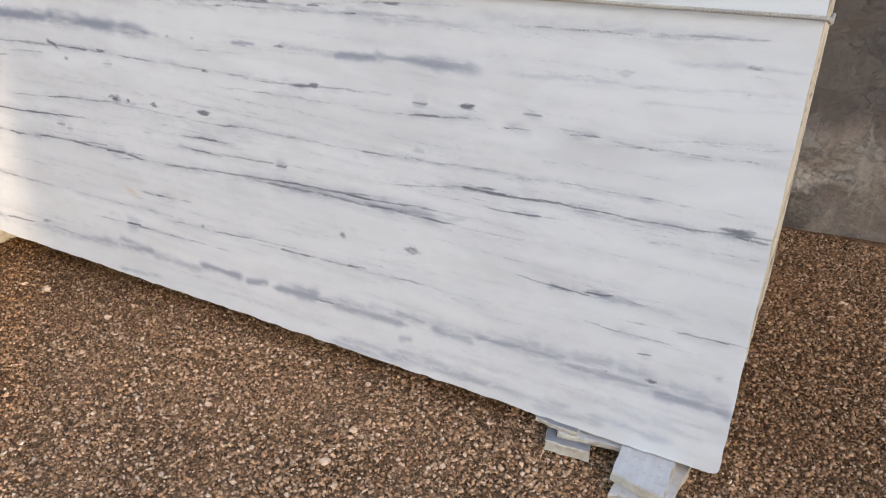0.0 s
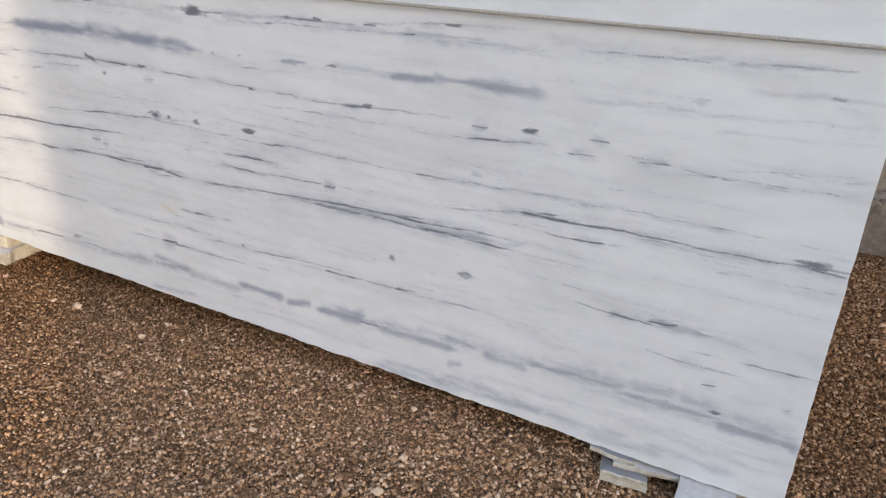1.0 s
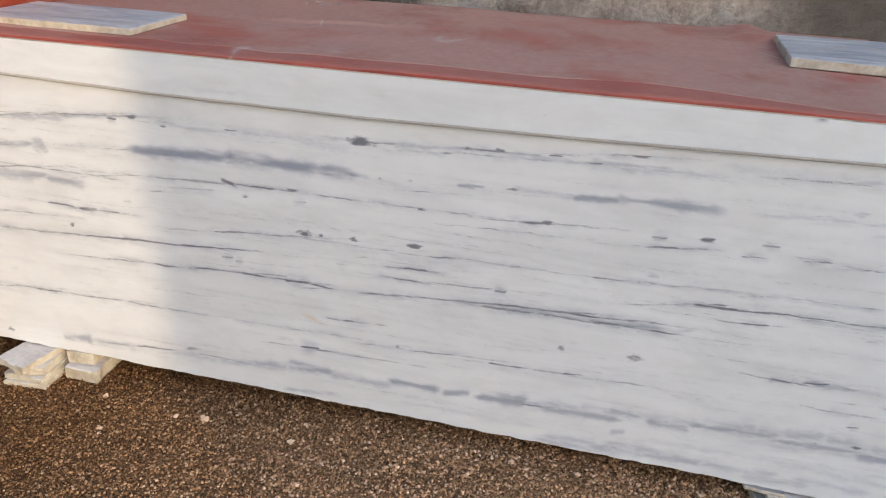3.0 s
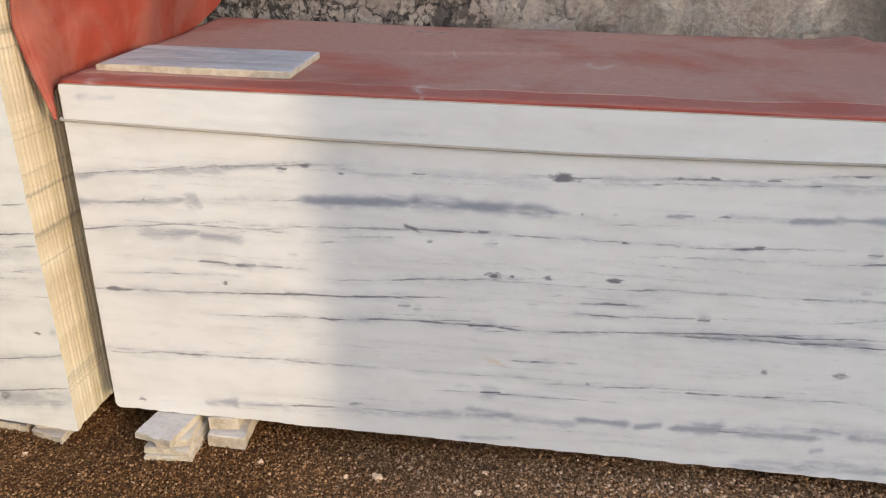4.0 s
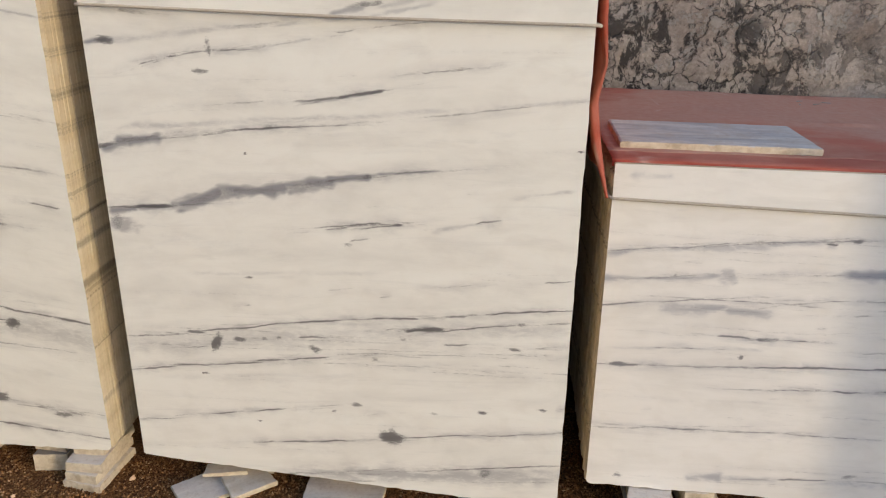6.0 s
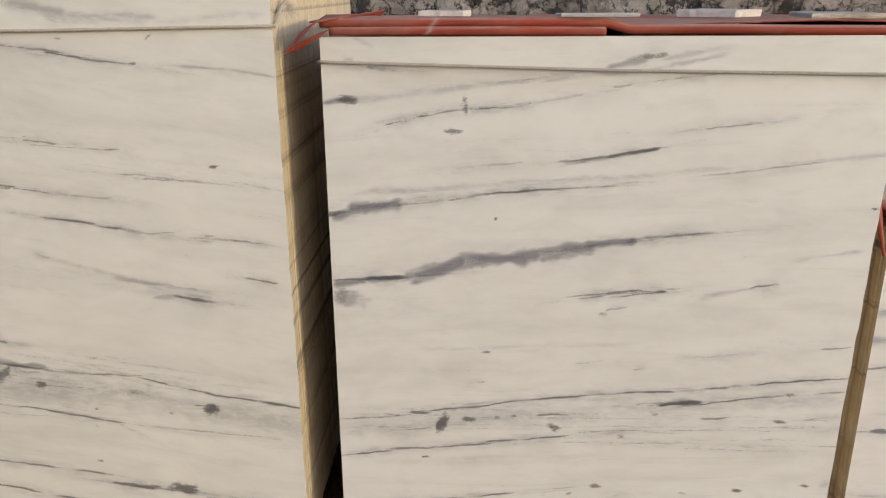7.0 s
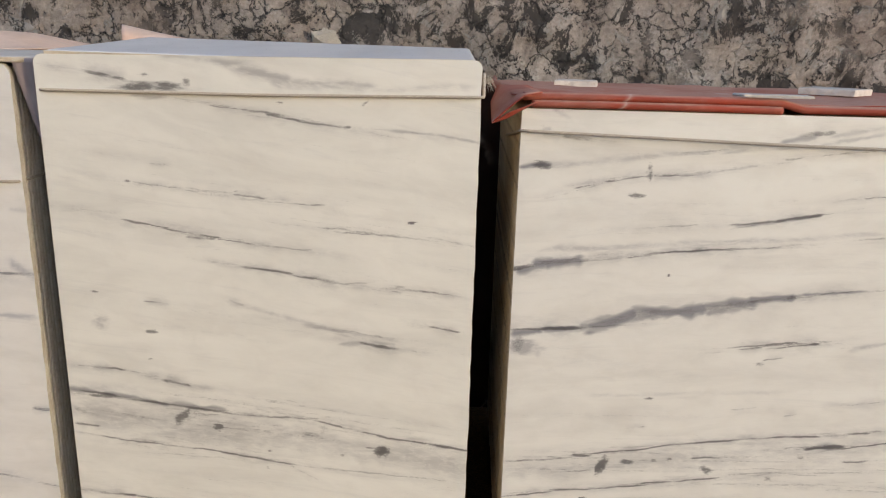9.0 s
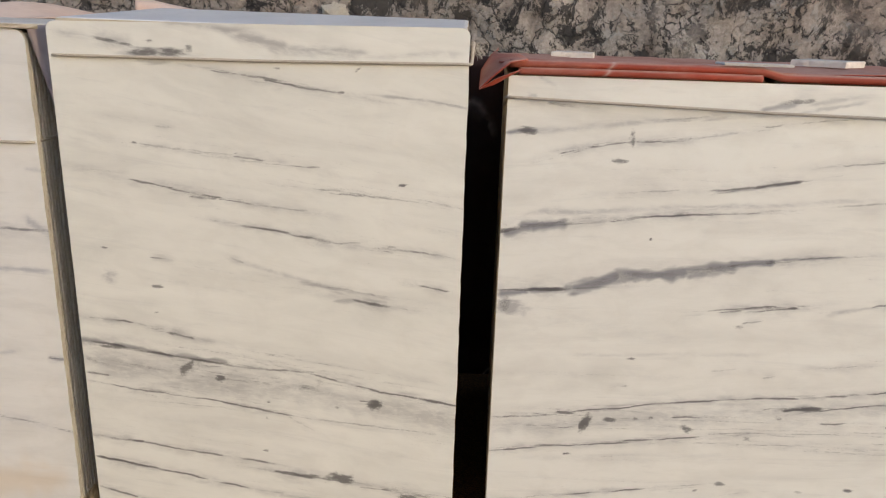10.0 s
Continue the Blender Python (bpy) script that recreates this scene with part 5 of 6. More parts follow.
def red_cover_tall():
    """The sheet over the tall stack: its top, a long side drop over the low stack's end and a short drop on the other side."""
    root = tagged(new("tarpaulin"), "red tarpaulin folded over the tall slab stack, hanging at its side", "tarpaulin", "red tarpaulins on the stacks")
    root.location = (-3.2, 1.8, 1.38)
    to_root = Matrix.Translation((3.2, -1.8, -1.38))

    def piece(name, fn, nu, nv, thick=0.003, label="", material=M_RED):
        ob = sheet(name, fn, nu, nv, material, label, "", thick)
        ob.data.transform(to_root)
        ob.parent = root
        return ob

    front = lambda x: 1.268 - 0.0419 * (x + 3.812)

    def top(u, v):
        y = front(-3.2) + 0.03 + 1.08 * v
        x = -3.835 + 1.215 * u + 0.0419 * (y - 1.27)
        y = y - 0.0419 * (x + 3.2)
        z = 1.398 + 0.004 * smooth_noise(x * 4, y * 4, 31) + 0.003 * smooth_noise(x * 11, y * 11, 32) - 0.017 * v - 0.012 * np.clip((v - 0.97) / 0.03, 0, 1)
        return x, y, z

    # The front edge of the side drop, downwards: height, then its crease and its turned-in edge (x, y).
    EDGE = ((1.402, -2.630, 1.270, -2.640, 1.275), (1.31, -2.624, 1.275, -2.638, 1.280), (1.216, -2.614, 1.285, -2.620, 1.285), (1.115, -2.630, 1.302, -2.644, 1.298), (1.01, -2.610, 1.302, -2.623, 1.299), (0.903, -2.584, 1.302, -2.588, 1.300))

    def down(v, column):
        at = np.clip(v, 0, 1) * (len(EDGE) - 1)
        return np.interp(at, range(len(EDGE)), [e[column] for e in EDGE])

    def side(u, v):
        # From the stack's top edge down past the low stack's end; bulging above, cut away behind, pointed at the front.
        z = down(v, 0)
        low = np.interp(u, [0, 0.012, 0.03, 0.12, 1], [0.903, 0.935, 0.962, 0.966, 0.966])
        z = 1.402 - (1.402 - z) * (1.402 - low) / (1.402 - 0.903)
        x0, y0 = down(v, 1), down(v, 2)
        end = np.interp(z, [0.95, 0.985, 1.0, 1.045, 1.10, 1.20], [2.02, 2.08, 2.19, 2.35, 2.43, 2.45])
        y = y0 + (end - y0) * u
        hang = np.clip((1.402 - z) / 0.06, 0, 1)
        free = np.clip((z - 0.99) / 0.12, 0, 1)
        x1 = -2.636 + 0.0419 * (y - 1.24) + hang * free * (0.012 + 0.022 * np.sin(np.clip((y - 1.3) / 1.1, 0, 1) * 3.14)) + 0.010 * (1 - free)
        x1 = x1 + hang * free * (0.009 * smooth_noise(y * 4 + z * 3, z * 4, 33) + 0.003 * smooth_noise(y * 13, z * 9, 34))
        x1 = np.minimum(x1, -2.579 + 1.2 * np.clip(z - 0.985, 0, 1))
        z = z - 0.022 * u * np.clip((z - 1.3) / 0.1, 0, 1)
        blend = np.clip(u / 0.16, 0, 1) ** 0.7
        return x0 + (x1 - x0) * blend, y, z

    def facet(u, v):
        # The hem turned in along the front of the side drop: pinched above, widest below the pinch, ending in the tip.
        x0, y0, x1, y1 = (down(v, k) for k in (1, 2, 3, 4))
        return x0 + (x1 - x0) * u, y0 + (y1 - y0) * u - 0.004 * np.sin(u * 3.1), down(v, 0) + 0 * u

    def tuck(u, v):
        # The rest of the hem, going back from its edge to the stack's side.
        x0, y0 = down(v, 3), down(v, 4)
        return x0 + (np.minimum(x0, -2.638) - x0) * u * (1 - np.clip((v - 0.62) / 0.3, 0, 1)), y0 + 0.07 * u * (1 - 0.8 * v), down(v, 0) + 0.02 * u * v

    def short(u, v):
        y = 1.58 + 0.77 * u
        x = -3.838 + 0.0419 * (y - 1.3) - 0.014 * np.sin(v * 3) + 0.008 * smooth_noise(y * 6, v * 3, 35)
        return x, y, 1.398 - v * (0.03 + 0.015 * smooth_noise(y * 4, y * 0, 36))

    def patch(rows, u, v):
        """A sheet through rows of two points each, at even steps of v."""
        at = np.clip(v, 0, 1) * (len(rows) - 1)
        out = []
        for i in range(3):
            a = np.interp(at, range(len(rows)), [r[0][i] for r in rows])
            b = np.interp(at, range(len(rows)), [r[1][i] for r in rows])
            out.append(a + (b - a) * u)
        return out

    TIP = (-3.880, 1.250, 1.340)

    def corner(u, v):
        # The turned-in lower fold, running from the ear's tip along under its ridge.
        x, y, z = patch([(TIP, TIP), ((-3.842, 1.247, 1.366), (-3.846, 1.258, 1.351)), ((-3.785, 1.245, 1.388), (-3.806, 1.260, 1.375))], u, v)
        return x, y - 0.004 * np.sin(u * 3.1) * v, z

    def ear(u, v):
        # The folded corner that sticks out past the stack, and the flap of it that lies on top.
        x, y, z = patch([(TIP, TIP), ((-3.874, 1.40, 1.374), (-3.845, 1.247, 1.373)), ((-3.846, 1.55, 1.406), (-3.811, 1.246, 1.402)), ((-3.77, 1.56, 1.407), (-3.77, 1.262, 1.409))], u, v)
        return x, y, z + 0.004 * np.sin(u * 3.1) * np.sin(np.clip(v * 1.5, 0, 1) * 3.1)

    def roll(x0, x1, z0, dy, r, drops=False):
        def fn(u, v):
            x = x0 + (x1 - x0) * u
            a = v * 5.2 - 2.2
            w = 0.0025 * smooth_noise(x * 5, x * 0, 38)
            return x, front(x) + dy - r * 1.15 * np.cos(a), z0 - 0.0125 * drops * np.clip((x + 3.235) / 0.05, 0, 1) + w + r * np.sin(a) * 0.9
        return fn

    # Sheet added behind the stack, painted near black as the gap's shade.
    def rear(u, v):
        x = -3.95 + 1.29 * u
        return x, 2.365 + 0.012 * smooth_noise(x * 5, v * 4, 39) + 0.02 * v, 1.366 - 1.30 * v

    piece("rear_drop", rear, 40, 30, 0.003, "added near-black sheet painted as shade between two stacks", M_GAP_SHADE)
    piece("top_sheet", top, 70, 50)
    piece("side_drop", side, 90, 40, label="bright red hanging side of the tarpaulin")
    piece("front_fold", facet, 8, 50, label="turned-in red hem of the tarpaulin")
    piece("side_hem", tuck, 8, 50)
    piece("short_drop", short, 40, 10)
    piece("corner_fold", corner, 8, 10)
    piece("corner_ear", ear, 8, 10)
    piece("fold", roll(-3.79, -3.235, 1.3835, 0.012, 0.0085), 60, 14, 0.002)
    piece("fold", roll(-3.81, -2.625, 1.3995, 0.020, 0.0095, True), 90, 14, 0.002)
    return root


def peach_cover():
    def fn(u, v):
        x = -6.1 + 1.12 * u
        y = 1.60 + 0.74 * v
        z = 1.462 + 0.022 * np.sin(u * 9 + v * 2) * np.sin(v * 3.1) + 0.02 * smooth_noise(x * 4, y * 4, 41) + 0.03 * np.sin(v * 3.1) - 0.045 * np.clip((u - 0.72) / 0.28, 0, 1) * np.sin(v * 3.1)
        return x, y, z
    sheet("tarpaulin", fn, 60, 30, M_PEACH, "sunlit peach tarpaulin lying loosely over the end stack", "tarpaulin", 0.003)

    def curl(u, v):
        a = 0.5 + 2.6 * v
        x = -5.0 + 0.30 * u - 0.02 * np.cos(a) * (1 - u * 0.6)
        y = 2.05 + 0.12 * u + 0.06 * np.cos(a)
        z = 1.478 + 0.055 * (1 - u) ** 1.3 * np.sin(a)
        return x, y, z
    sheet("tarpaulin", curl, 24, 20, M_PEACH, "curled peach end of a tarpaulin on the stack", "tarpaulin", 0.003)

    def strip(u, v):
        x = -4.884 - 0.076 * (1 - u) * (1 - v) ** 0.9
        return x, 1.306 - 0.015 * u + 0.006 * np.sin(u * 6), 1.450 - 0.27 * v
    sheet("tarpaulin", strip, 8, 24, M_MAUVE, "narrow faded tarpaulin strip hanging between two stacks", "tarpaulin", 0.003)


def rope(points, radius, label, knots=()):
    """Three strands laid round a line through the points."""
    p = [Vector(q) for q in points]
    line, along = [], []
    for a, b in zip(p[:-1], p[1:]):
        n = max(2, int((b - a).length / 0.0035))
        line += [a.lerp(b, i / n) for i in range(n)]
    line.append(p[-1])
    for _ in range(3):
        line = [line[0]] + [(line[i - 1] + line[i] * 2 + line[i + 1]) / 4 for i in range(1, len(line) - 1)] + [line[-1]]
    c = np.array([tuple(q) for q in line])
    t = np.gradient(c, axis=0)
    t /= np.linalg.norm(t, axis=1, keepdims=True)
    side = np.cross(t, (0.03, 0.05, 1.0))
    side /= np.linalg.norm(side, axis=1, keepdims=True)
    up = np.cross(side, t)
    s = np.concatenate([[0], np.cumsum(np.linalg.norm(np.diff(c, axis=0), axis=1))])
    verts, faces, sides = [], [], 6
    for strand in range(3):
        a = s / 0.017 * 2 * np.pi + strand * 2 * np.pi / 3
        mid = c + radius * 0.5 * (np.cos(a)[:, None] * side + np.sin(a)[:, None] * up)
        start = len(verts)
        for k in range(sides):
            b = 2 * np.pi * k / sides
            verts_k = mid + radius * 0.56 * (math.cos(b) * side + math.sin(b) * up)
            verts += verts_k.tolist()
        n = len(c)
        for k in range(sides):
            o, q = start + k * n, start + (k + 1) % sides * n
            faces += [(o + i, q + i, q + i + 1, o + i + 1) for i in range(n - 1)]
    return tagged(new("rope", mesh_from("rope", verts, faces, M_ROPE, True)), label, "rope", "ropes round the stacks")


def frayed_end(at, n=46):
    """A knot and loose fibres at a rope's end."""
    g = random.Random(5)
    verts, faces = [], []
    for _ in range(n):
        d = Vector((g.uniform(-0.3, 1), g.uniform(-0.6, 0.6), g.uniform(-0.9, 0.9))).normalized()
        side = d.cross(Vector((0.2, 0.3, 1))).normalized() * 0.0007
        p, k = Vector(at), len(verts)
        for i in range(4):
            q = p + d * (0.0065 * i) + Vector((0, 0, -0.0016 * i * i)) + Vector((g.uniform(-1, 1), g.uniform(-1, 1), g.uniform(-1, 1))) * 0.0012 * i
            w = side * (1 - i / 4)
            verts += [tuple(q - w), tuple(q + w), tuple(q + Vector((0, 0, 0.0009)))]
        for i in range(3):
            o = k + i * 3
            faces += [(o, o + 1, o + 4, o + 3), (o + 1, o + 2, o + 5, o + 4), (o + 2, o, o + 3, o + 5)]
    return tagged(new("rope_end", mesh_from("rope_end", verts, faces, M_ROPE)), "frayed knot of jute rope at a stack corner", "rope end")


def offcut(w, d, h, m, material, label, seed, ragged=0.12, group="marble offcuts under the stacks", name="marble_offcut", category="marble offcut", rim=None):
    """A broken flat piece: a ragged outline, chipped rim, sawn top and bottom."""
    g = random.Random(seed)
    corners = [(-w / 2, -d / 2), (w / 2, -d / 2), (w / 2, d / 2), (-w / 2, d / 2)]
    corners = [(x * (1 + g.uniform(-ragged, ragged)), y * (1 + g.uniform(-ragged, ragged))) for x, y in corners]
    ring = []
    for (x0, y0), (x1, y1) in zip(corners, corners[1:] + corners[:1]):
        n = max(3, int(math.hypot(x1 - x0, y1 - y0) / 0.016))
        for i in range(n):
            f = i / n
            k = 0.0007 + 0.007 * ragged
            ring.append((x0 + (x1 - x0) * f + g.uniform(-k, k), y0 + (y1 - y0) * f + g.uniform(-k, k)))
    n = len(ring)
    verts, layers = [], ((0.985, 0.0), (1.0, 0.0022), (1.0, h * 0.5), (1.0, h - 0.0025), (0.98, h))
    for s, z in layers:
        for x, y in ring:
            k = 0.0012 if 0 < z < h else 0
            verts.append((x * s + g.uniform(-k, k), y * s + g.uniform(-k, k), z))
    faces = [tuple(range(n - 1, -1, -1)), tuple(range(4 * n, 5 * n))]
    for j in range(4):
        faces += [(j * n + i, j * n + (i + 1) % n, (j + 1) * n + (i + 1) % n, (j + 1) * n + i) for i in range(n)]
    me = mesh_from(name, verts, faces, material)
    me.materials.append(rim or M_RAW)
    for f in me.polygons:
        f.material_index = 0 if abs(f.normal.z) > 0.8 else 1
    ob = new(name, me)
    ob.matrix_world = m
    return tagged(ob, label, category, group)


def pile(x, y, pieces, seed, label, rz=0):
    """Pieces (width, depth, height, shift x, shift y, turn, material) one on another."""
    z = 0.0
    for n, (w, d, h, dx, dy, turn, material) in enumerate(pieces):
        offcut(w, d, h, pose(x + dx, y + d / 2 + dy, z, 0, 0, rz + turn), material, label, seed * 10 + n)
        z += h


red_cover_low()
red_cover_tall()
peach_cover()

rope([(-2.580, 1.75, 0.905), (-2.580, 1.31, 0.903), (-2.574, 1.300, 0.902), (-2.555, 1.2975, 0.902), (-1.95, 1.292, 0.884), (-1.39, 1.285, 0.8765), (-0.9, 1.278, 0.880), (-0.42, 1.272, 0.887), (-0.02, 1.267, 0.8935), (-0.008, 1.272, 0.893), (-0.005, 1.295, 0.885), (-0.005, 1.75, 0.84)], 0.0041, "tan jute rope tied round the low slab stack")
rope([(-3.793, 1.80, 1.25), (-3.814, 1.30, 1.316), (-3.816, 1.274, 1.322), (-3.80, 1.262, 1.323), (-3.21, 1.2365, 1.309), (-2.66, 1.214, 1.303), (-2.645, 1.217, 1.303), (-2.641, 1.24, 1.30), (-2.641, 1.7, 1.29)], 0.0041, "tan jute rope tied round the tall slab stack")
rope([(-4.886, 1.80, 1.37), (-4.886, 1.29, 1.385), (-4.884, 1.27, 1.385), (-4.87, 1.262, 1.385), (-4.39, 1.262, 1.386), (-3.915, 1.262, 1.394), (-3.900, 1.266, 1.394), (-3.899, 1.285, 1.40), (-3.897, 1.33, 1.432), (-3.895, 1.36, 1.44)], 0.0041, "tan jute rope tied round the cream slab stack")
rope([(-6.1, 1.304, 1.166), (-5.3, 1.304, 1.168), (-4.984, 1.304, 1.169), (-4.974, 1.31, 1.169), (-4.970, 1.75, 1.165)], 0.0042, "thin jute rope round the end stack")
frayed_end((-3.889, 1.345, 1.432))

# Caps of the two further stacks.
offcut(0.962, 0.62, 0.016, pose(-4.392, 1.595, 1.4655, 2.6, 0.4, 0), M_FACE, "polished pale marble slab lying on the stack", 71, 0.004, "", "marble_slab", "marble slab")
offcut(1.18, 0.50, 0.014, pose(-5.425, 1.55, 1.445, 1.2, 0, 0), M_CHIP, "pale marble slab with raw yellow edge on the stack", 72, 0.02, "", "marble_slab", "marble slab")

# Loose pieces on the red covers.
offcut(0.492, 0.272, 0.019, pose(-2.297, 1.573, 0.9885, 0.2, 0.4, -0.5), M_TILE, "blue-grey marble tile with yellowed edge on red tarpaulin", 81, 0.012, "", "marble_tile", "marble tile")
offcut(0.285, 0.37, 0.026, pose(-0.25, 1.935, 0.977, 0.0, 0, -5), M_TILE, "pale grey marble offcut with one broken side on tarpaulin", 82, 0.10, "", "marble_offcut", "marble offcut")
offcut(0.14, 0.10, 0.018, pose(-3.572, 1.93, 1.389, 0, 0, -12), M_PALE, "small white marble chip on red tarpaulin", 83, 0.2, "marble chips on the tarpaulin", rim=M_PALE)
offcut(0.15, 0.13, 0.018, pose(-2.865, 1.76, 1.394, 0, 0, -35), M_TILE, "thin grey-white marble chip on red tarpaulin", 84, 0.2, "marble chips on the tarpaulin", rim=M_PALE)
offcut(0.165, 0.05, 0.006, pose(-3.245, 1.275, 1.411, 0, 0, -4), M_PALE, "thin pale strip of marble on red tarpaulin", 85, 0.1, "marble chips on the tarpaulin", rim=M_PALE)
offcut(0.14, 0.16, 0.010, pose(-2.72, 1.42, 1.403, 0, 0, -2), M_TILE, "flat blue-grey marble piece on red tarpaulin", 86, 0.12, "marble chips on the tarpaulin")

# Broken pieces that carry the stacks.
PROP = "broken white marble pieces stacked under the slabs"
pile(-2.389, 1.175, [(0.126, 0.30, 0.018, 0, 0, 1, M_CHIP), (0.121, 0.30, 0.020, 0.0, 0.012, -2, M_CHIP), (0.085, 0.30, 0.022, 0.01, 0.016, 2, M_CHIP), (0.115, 0.32, 0.021, 0.004, 0.012, -13, M_PALE)], 1, PROP)
pile(-2.254, 1.264, [(0.098, 0.30, 0.042, 0.0, 0, 2, M_PALE), (0.082, 0.30, 0.040, -0.012, 0.02, 0, M_CHIP)], 2, PROP)
pile(-0.324, 1.216, [(0.098, 0.26, 0.026, 0, 0, 10, M_GREY), (0.14, 0.22, 0.012, 0.030, 0.022, 14, M_PALE), (0.10, 0.22, 0.010, -0.028, 0.030, 6, M_GREY)], 3, PROP)
pile(-0.146, 1.146, [(0.115, 0.30, 0.020, 0.022, -0.004, -5, M_CHIP), (0.112, 0.34, 0.022, -0.003, 0.014, 1, M_RIB)], 4, PROP)
pile(-1.25, 1.42, [(0.14, 0.30, 0.030, 0, 0, 3, M_GREY), (0.13, 0.3, 0.030, 0, 0, 6, M_CHIP)], 5, PROP)
offcut(0.17, 0.13, 0.013, pose(-3.636, 1.262, 0.002, 0, 0, 41), M_PALE, PROP, 61)
offcut(0.12, 0.11, 0.016, pose(-3.524, 1.282, 0.015, 0, 0, 40), M_CHIP, PROP, 62)
offcut(0.12, 0.05, 0.012, pose(-3.60, 1.315, 0.031, 0, 0, 12), M_CHIP, PROP, 63)
pile(-3.56, 1.35, [(0.14, 0.28, 0.034, 0, 0, 10, M_CHIP), (0.14, 0.28, 0.032, 0, 0, 0, M_CHIP), (0.13, 0.28, 0.030, 0, 0, 3, M_CHIP)], 6, PROP)
pile(-3.242, 1.212, [(0.215, 0.22, 0.016, 0, 0, 2, M_PALE), (0.16, 0.24, 0.030, 0.02, 0.12, 6, M_CHIP), (0.15, 0.24, 0.028, 0, 0.12, 3, M_CHIP)], 7, PROP)
pile(-2.884, 1.258, [(0.088, 0.24, 0.028, 0, 0, 4, M_GREY), (0.09, 0.24, 0.024, 0, 0.02, 3, M_GREY)], 8, PROP)
pile(-2.752, 1.220, [(0.106, 0.36, 0.024, 0, 0, -3, M_PALE), (0.122, 0.36, 0.024, 0.0, 0.014, 3, M_PALE)], 9, PROP)
pile(-4.47, 1.25, [(0.20, 0.20, 0.016, 0, 0, -20, M_PALE), (0.14, 0.28, 0.048, 0.02, 0.12, 0, M_CHIP), (0.14, 0.28, 0.048, 0.02, 0.12, 0, M_CHIP)], 10, PROP)
pile(-4.13, 1.30, [(0.09, 0.26, 0.056, 0, 0, 4, M_GREY), (0.09, 0.26, 0.056, 0, 0.02, 0, M_GREY)], 11, PROP)
pile(-3.988, 1.226, [(0.112, 0.18, 0.024, 0.004, 0, -6, M_CHIP), (0.106, 0.19, 0.028, 0, 0.012, -3, M_CHIP), (0.110, 0.19, 0.030, 0.002, 0.022, 2, M_PALE), (0.10, 0.19, 0.030, 0, 0.05, 0, M_CHIP)], 12, PROP)
pile(-4.75, 1.30, [(0.14, 0.30, 0.056, 0, 0, 0, M_CHIP), (0.14, 0.30, 0.056, 0, 0, 3, M_CHIP)], 13, PROP)
pile(-5.08, 1.36, [(0.14, 0.30, 0.06, 0, 0, 0, M_CHIP), (0.14, 0.30, 0.06, 0, 0, 3, M_CHIP)], 14, PROP)
pile(-5.95, 1.36, [(0.14, 0.30, 0.06, 0, 0, 0, M_CHIP), (0.14, 0.30, 0.06, 0, 0, 3, M_CHIP)], 15, PROP)


# ---- gravel ----
CUBE = np.array([(x, y, z) for z in (-1, 1) for y in (-1, 1) for x in (-1, 1)], float)
CUBE_FACES = np.array([(0, 2, 3, 1), (4, 5, 7, 6), (0, 1, 5, 4), (2, 6, 7, 3), (0, 4, 6, 2), (1, 3, 7, 5)])


def gravel(n, spans, lo, hi, seed, label, sink=0.28):
    """Many broken grains strewn over stretches of ground (x0, x1, y0, y1)."""
    g = np.random.RandomState(seed)
    area = np.array([(b - a) * (d - c) for a, b, c, d in spans])
    pick = g.choice(len(spans), n, p=area / area.sum())
    s = np.array(spans)[pick]
    x, y = s[:, 0] + (s[:, 1] - s[:, 0]) * g.rand(n), s[:, 2] + (s[:, 3] - s[:, 2]) * g.rand(n)
    near = np.exp(-(((x + 3) / 6) ** 2) - ((y - 1) / 4) ** 2)
    z = near * (0.008 * smooth_noise(x * 2, y * 2, 3) + 0.004 * smooth_noise(x * 7, y * 7, 4))
    r = (lo + (hi - lo) * g.rand(n) ** 3.0) * np.interp(x, [-2.2, -0.8], [0.74, 1.0])
    q = g.normal(size=(n, 4)) * (1.0, 0.22, 0.22, 1.0)
    q /= np.linalg.norm(q, axis=1, keepdims=True)
    w, i, j, k = q.T
    rot = np.stack([1 - 2 * (j * j + k * k), 2 * (i * j - k * w), 2 * (i * k + j * w), 2 * (i * j + k * w), 1 - 2 * (i * i + k * k), 2 * (j * k - i * w), 2 * (i * k - j * w), 2 * (j * k + i * w), 1 - 2 * (i * i + j * j)], -1).reshape(n, 3, 3)
    shape = CUBE[None] * np.stack([g.uniform(0.6, 1.1, n), g.uniform(0.5, 0.9, n), g.uniform(0.3, 0.65, n)], -1)[:, None] * g.uniform(0.55, 1.1, (n, 8, 1)) + g.uniform(-0.12, 0.12, (n, 8, 3))
    p = np.einsum("nij,nkj->nki", rot, shape) * r[:, None, None]
    p += np.stack([x, y, z + 0.0016 + r * sink * g.uniform(0.0, 2.6, n)], -1)[:, None]
    f = (CUBE_FACES[None, 1:] + (np.arange(n) * 8)[:, None, None]).reshape(-1, 4)
    me = bpy.data.meshes.new("gravel")
    me.vertices.add(n * 8)
    me.vertices.foreach_set("co", p.ravel())
    me.loops.add(len(f) * 4)
    me.loops.foreach_set("vertex_index", f.ravel())
    me.polygons.add(len(f))
    me.polygons.foreach_set("loop_start", np.arange(len(f)) * 4)
    me.materials.append(M_STONES)
    me.update(calc_edges=True)
    return tagged(new("gravel", me), label, "gravel", kind="stuff")


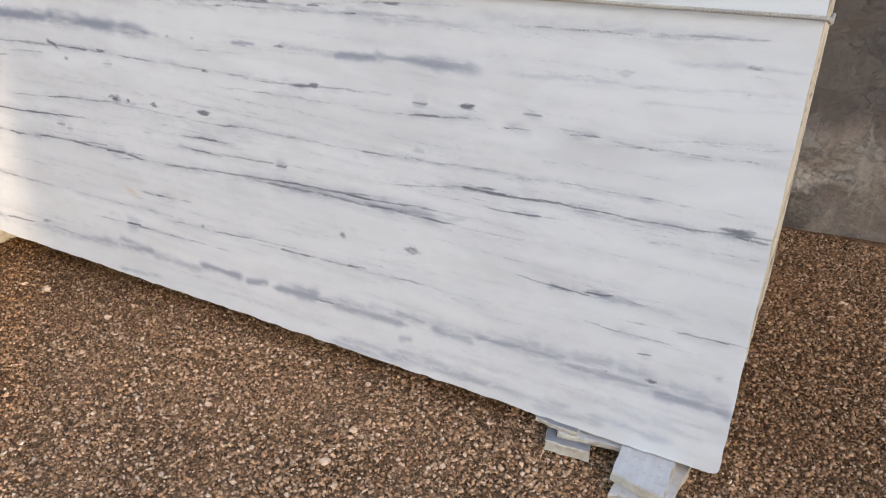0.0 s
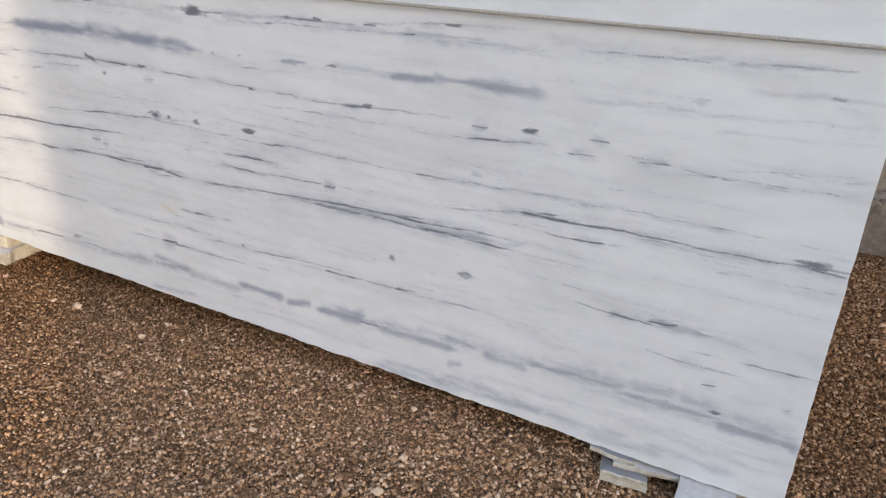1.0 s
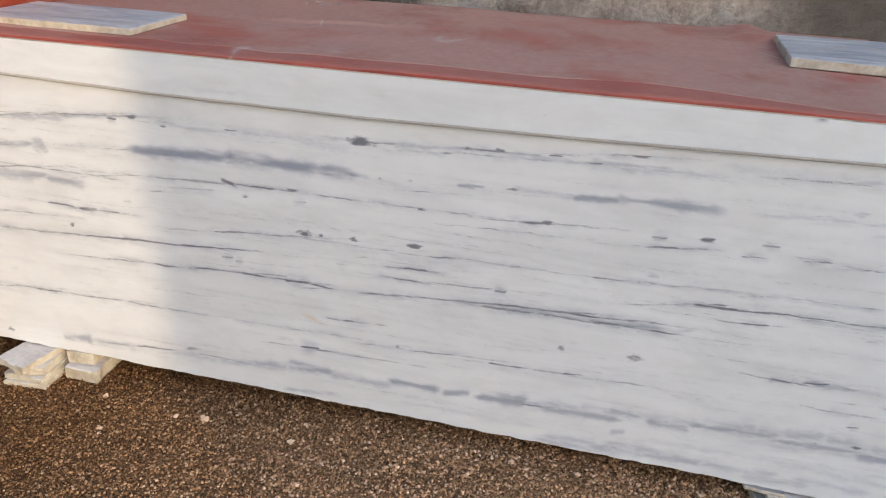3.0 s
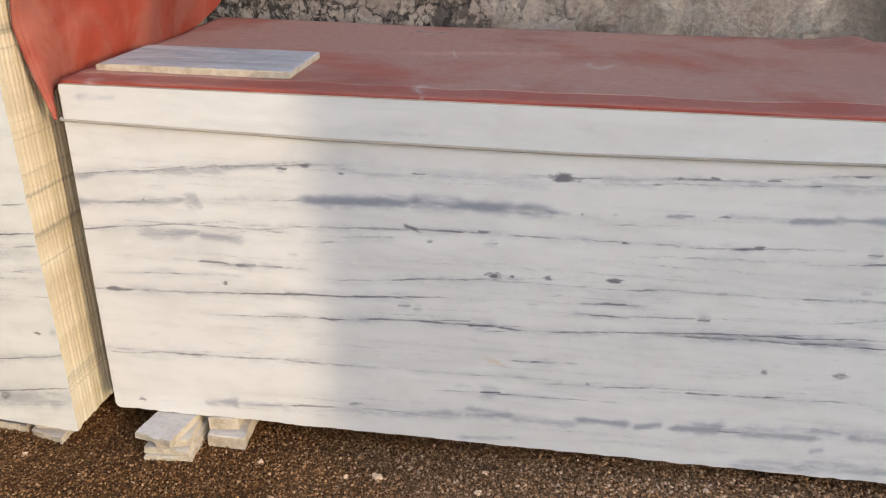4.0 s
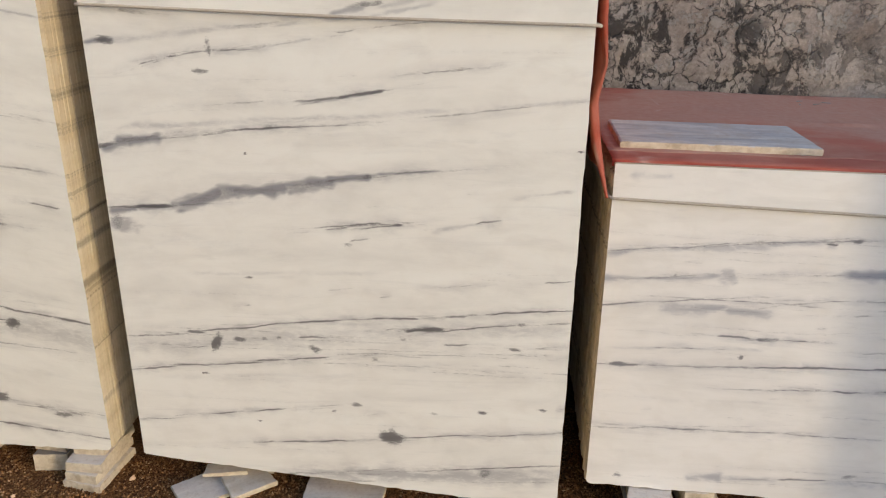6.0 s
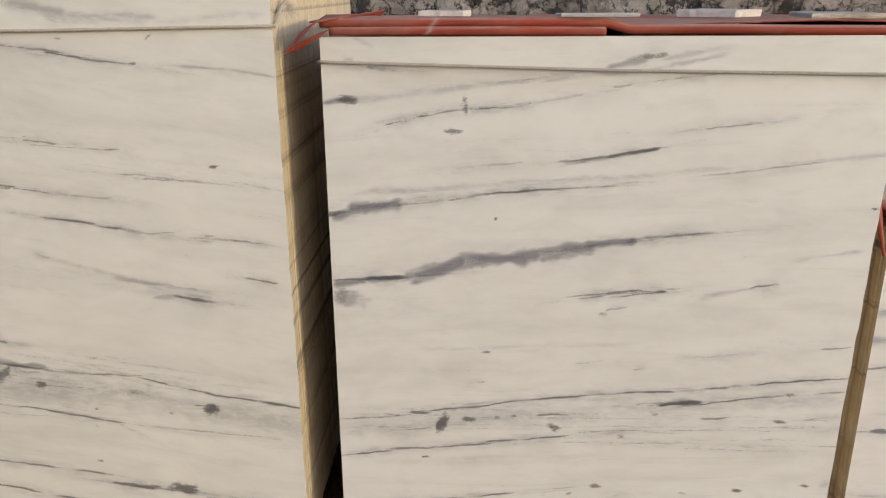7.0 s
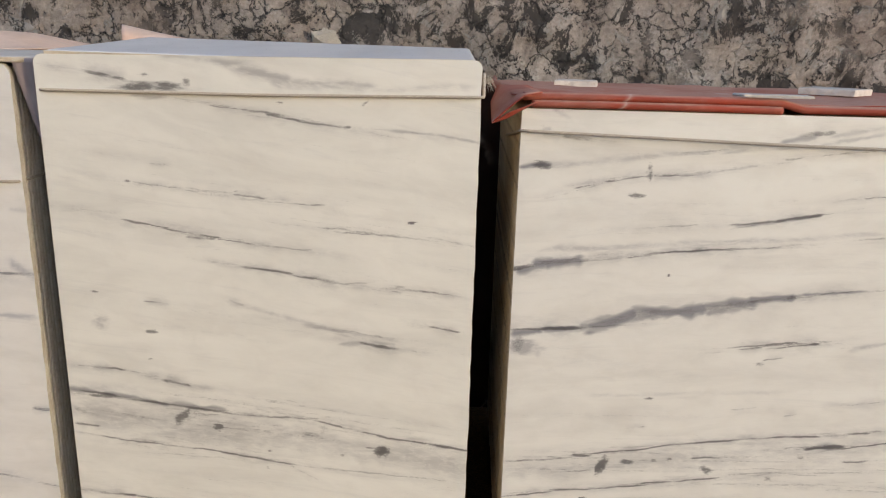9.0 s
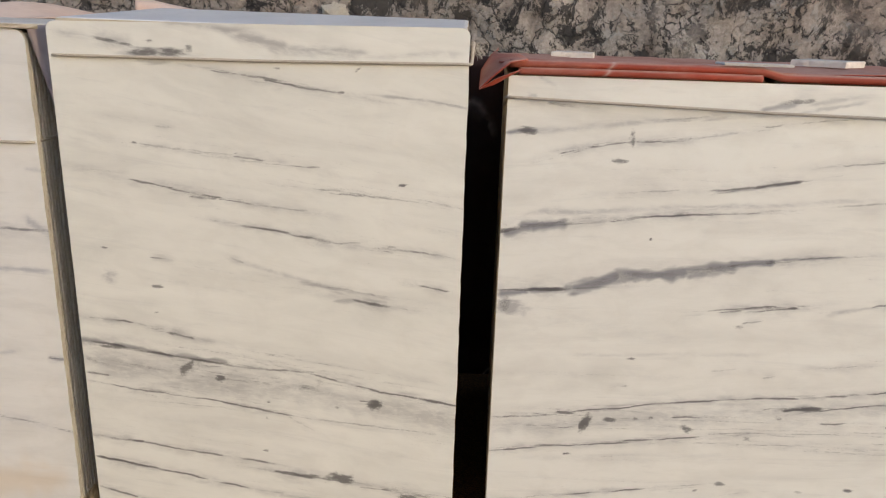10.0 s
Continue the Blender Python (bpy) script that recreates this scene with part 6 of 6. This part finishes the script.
gravel(172000, [(-2.7, 0.45, 0.58, 1.42), (-4.5, -2.7, 0.98, 1.40), (-0.1, 0.55, 1.42, 2.70), (-2.66, -2.56, 1.4, 1.8)], 0.0019, 0.0060, 7, "brown and tan crushed gravel lying on the yard")
g = random.Random(12)
STONE_MESHES = []
for n in range(6):
    bm = bmesh.new()
    bmesh.ops.create_icosphere(bm, subdivisions=2, radius=1)
    for v in bm.verts:
        v.co *= 0.75 + 0.45 * noise.noise(v.co * 1.4 + Vector((n * 7, 0, 0))) + 0.12 * noise.noise(v.co * 4)
        v.co.z *= 0.5
    me = bpy.data.meshes.new("stone")
    bm.to_mesh(me)
    bm.free()
    me.materials.append(M_STONES)
    STONE_MESHES.append(me)
STONES = [(-0.727, 0.97, 0.016), (-0.245, 1.05, 0.015), (-0.79, 1.235, 0.010), (-1.816, 1.184, 0.017), (-1.55, 1.16, 0.013), (0.19, 2.2, 0.02), (0.17, 2.1, 0.016)]
for _ in range(70):
    STONES.append((g.uniform(-4.3, 0.4), g.uniform(0.65, 1.3), g.uniform(0.007, 0.013)))
for x, y, r in STONES:
    ob = new("stone", g.choice(STONE_MESHES))
    ob.parent = GROUND
    ob.matrix_world = pose(x, y, r * 0.25, g.uniform(-15, 15), g.uniform(-15, 15), g.uniform(0, 360)) @ Matrix.Scale(r, 4)

# A pale stone bared where the plaster has fallen off the wall.
bared = STONE_MESHES[2].copy()
bared.materials.clear()
bared.materials.append(M_RAW)
ob = new("stone", bared)
ob.parent = WALL
ob.matrix_world = pose(-4.45, 2.71, 1.50, 80, 10, 20) @ Matrix.Scale(0.075, 4)
tagged(ob, "pale stone bared in the plaster")


def twig(x, y, z, length, turn):
    bm = bmesh.new()
    bmesh.ops.create_cone(bm, cap_ends=True, segments=6, radius1=0.0022, radius2=0.0012, depth=length)
    bmesh.ops.transform(bm, matrix=pose(0, 0, 0.002, 0, 90, 0), verts=bm.verts)
    for v in bm.verts:
        v.co.y += 0.003 * math.sin(v.co.x * 60)
    ob = thing("twig", bm, M_GREY, "small dry dark twig lying on red tarpaulin", "twig", "twigs on the tarpaulin")
    ob.matrix_world = pose(x, y, z, 0, 0, turn)


for x, y, length, turn in ((-1.80, 2.16, 0.035, 20), (-1.76, 2.19, 0.028, -35), (-1.86, 2.15, 0.02, 70), (-1.84, 2.21, 0.024, 10)):
    twig(x, y, 0.989, length, turn)
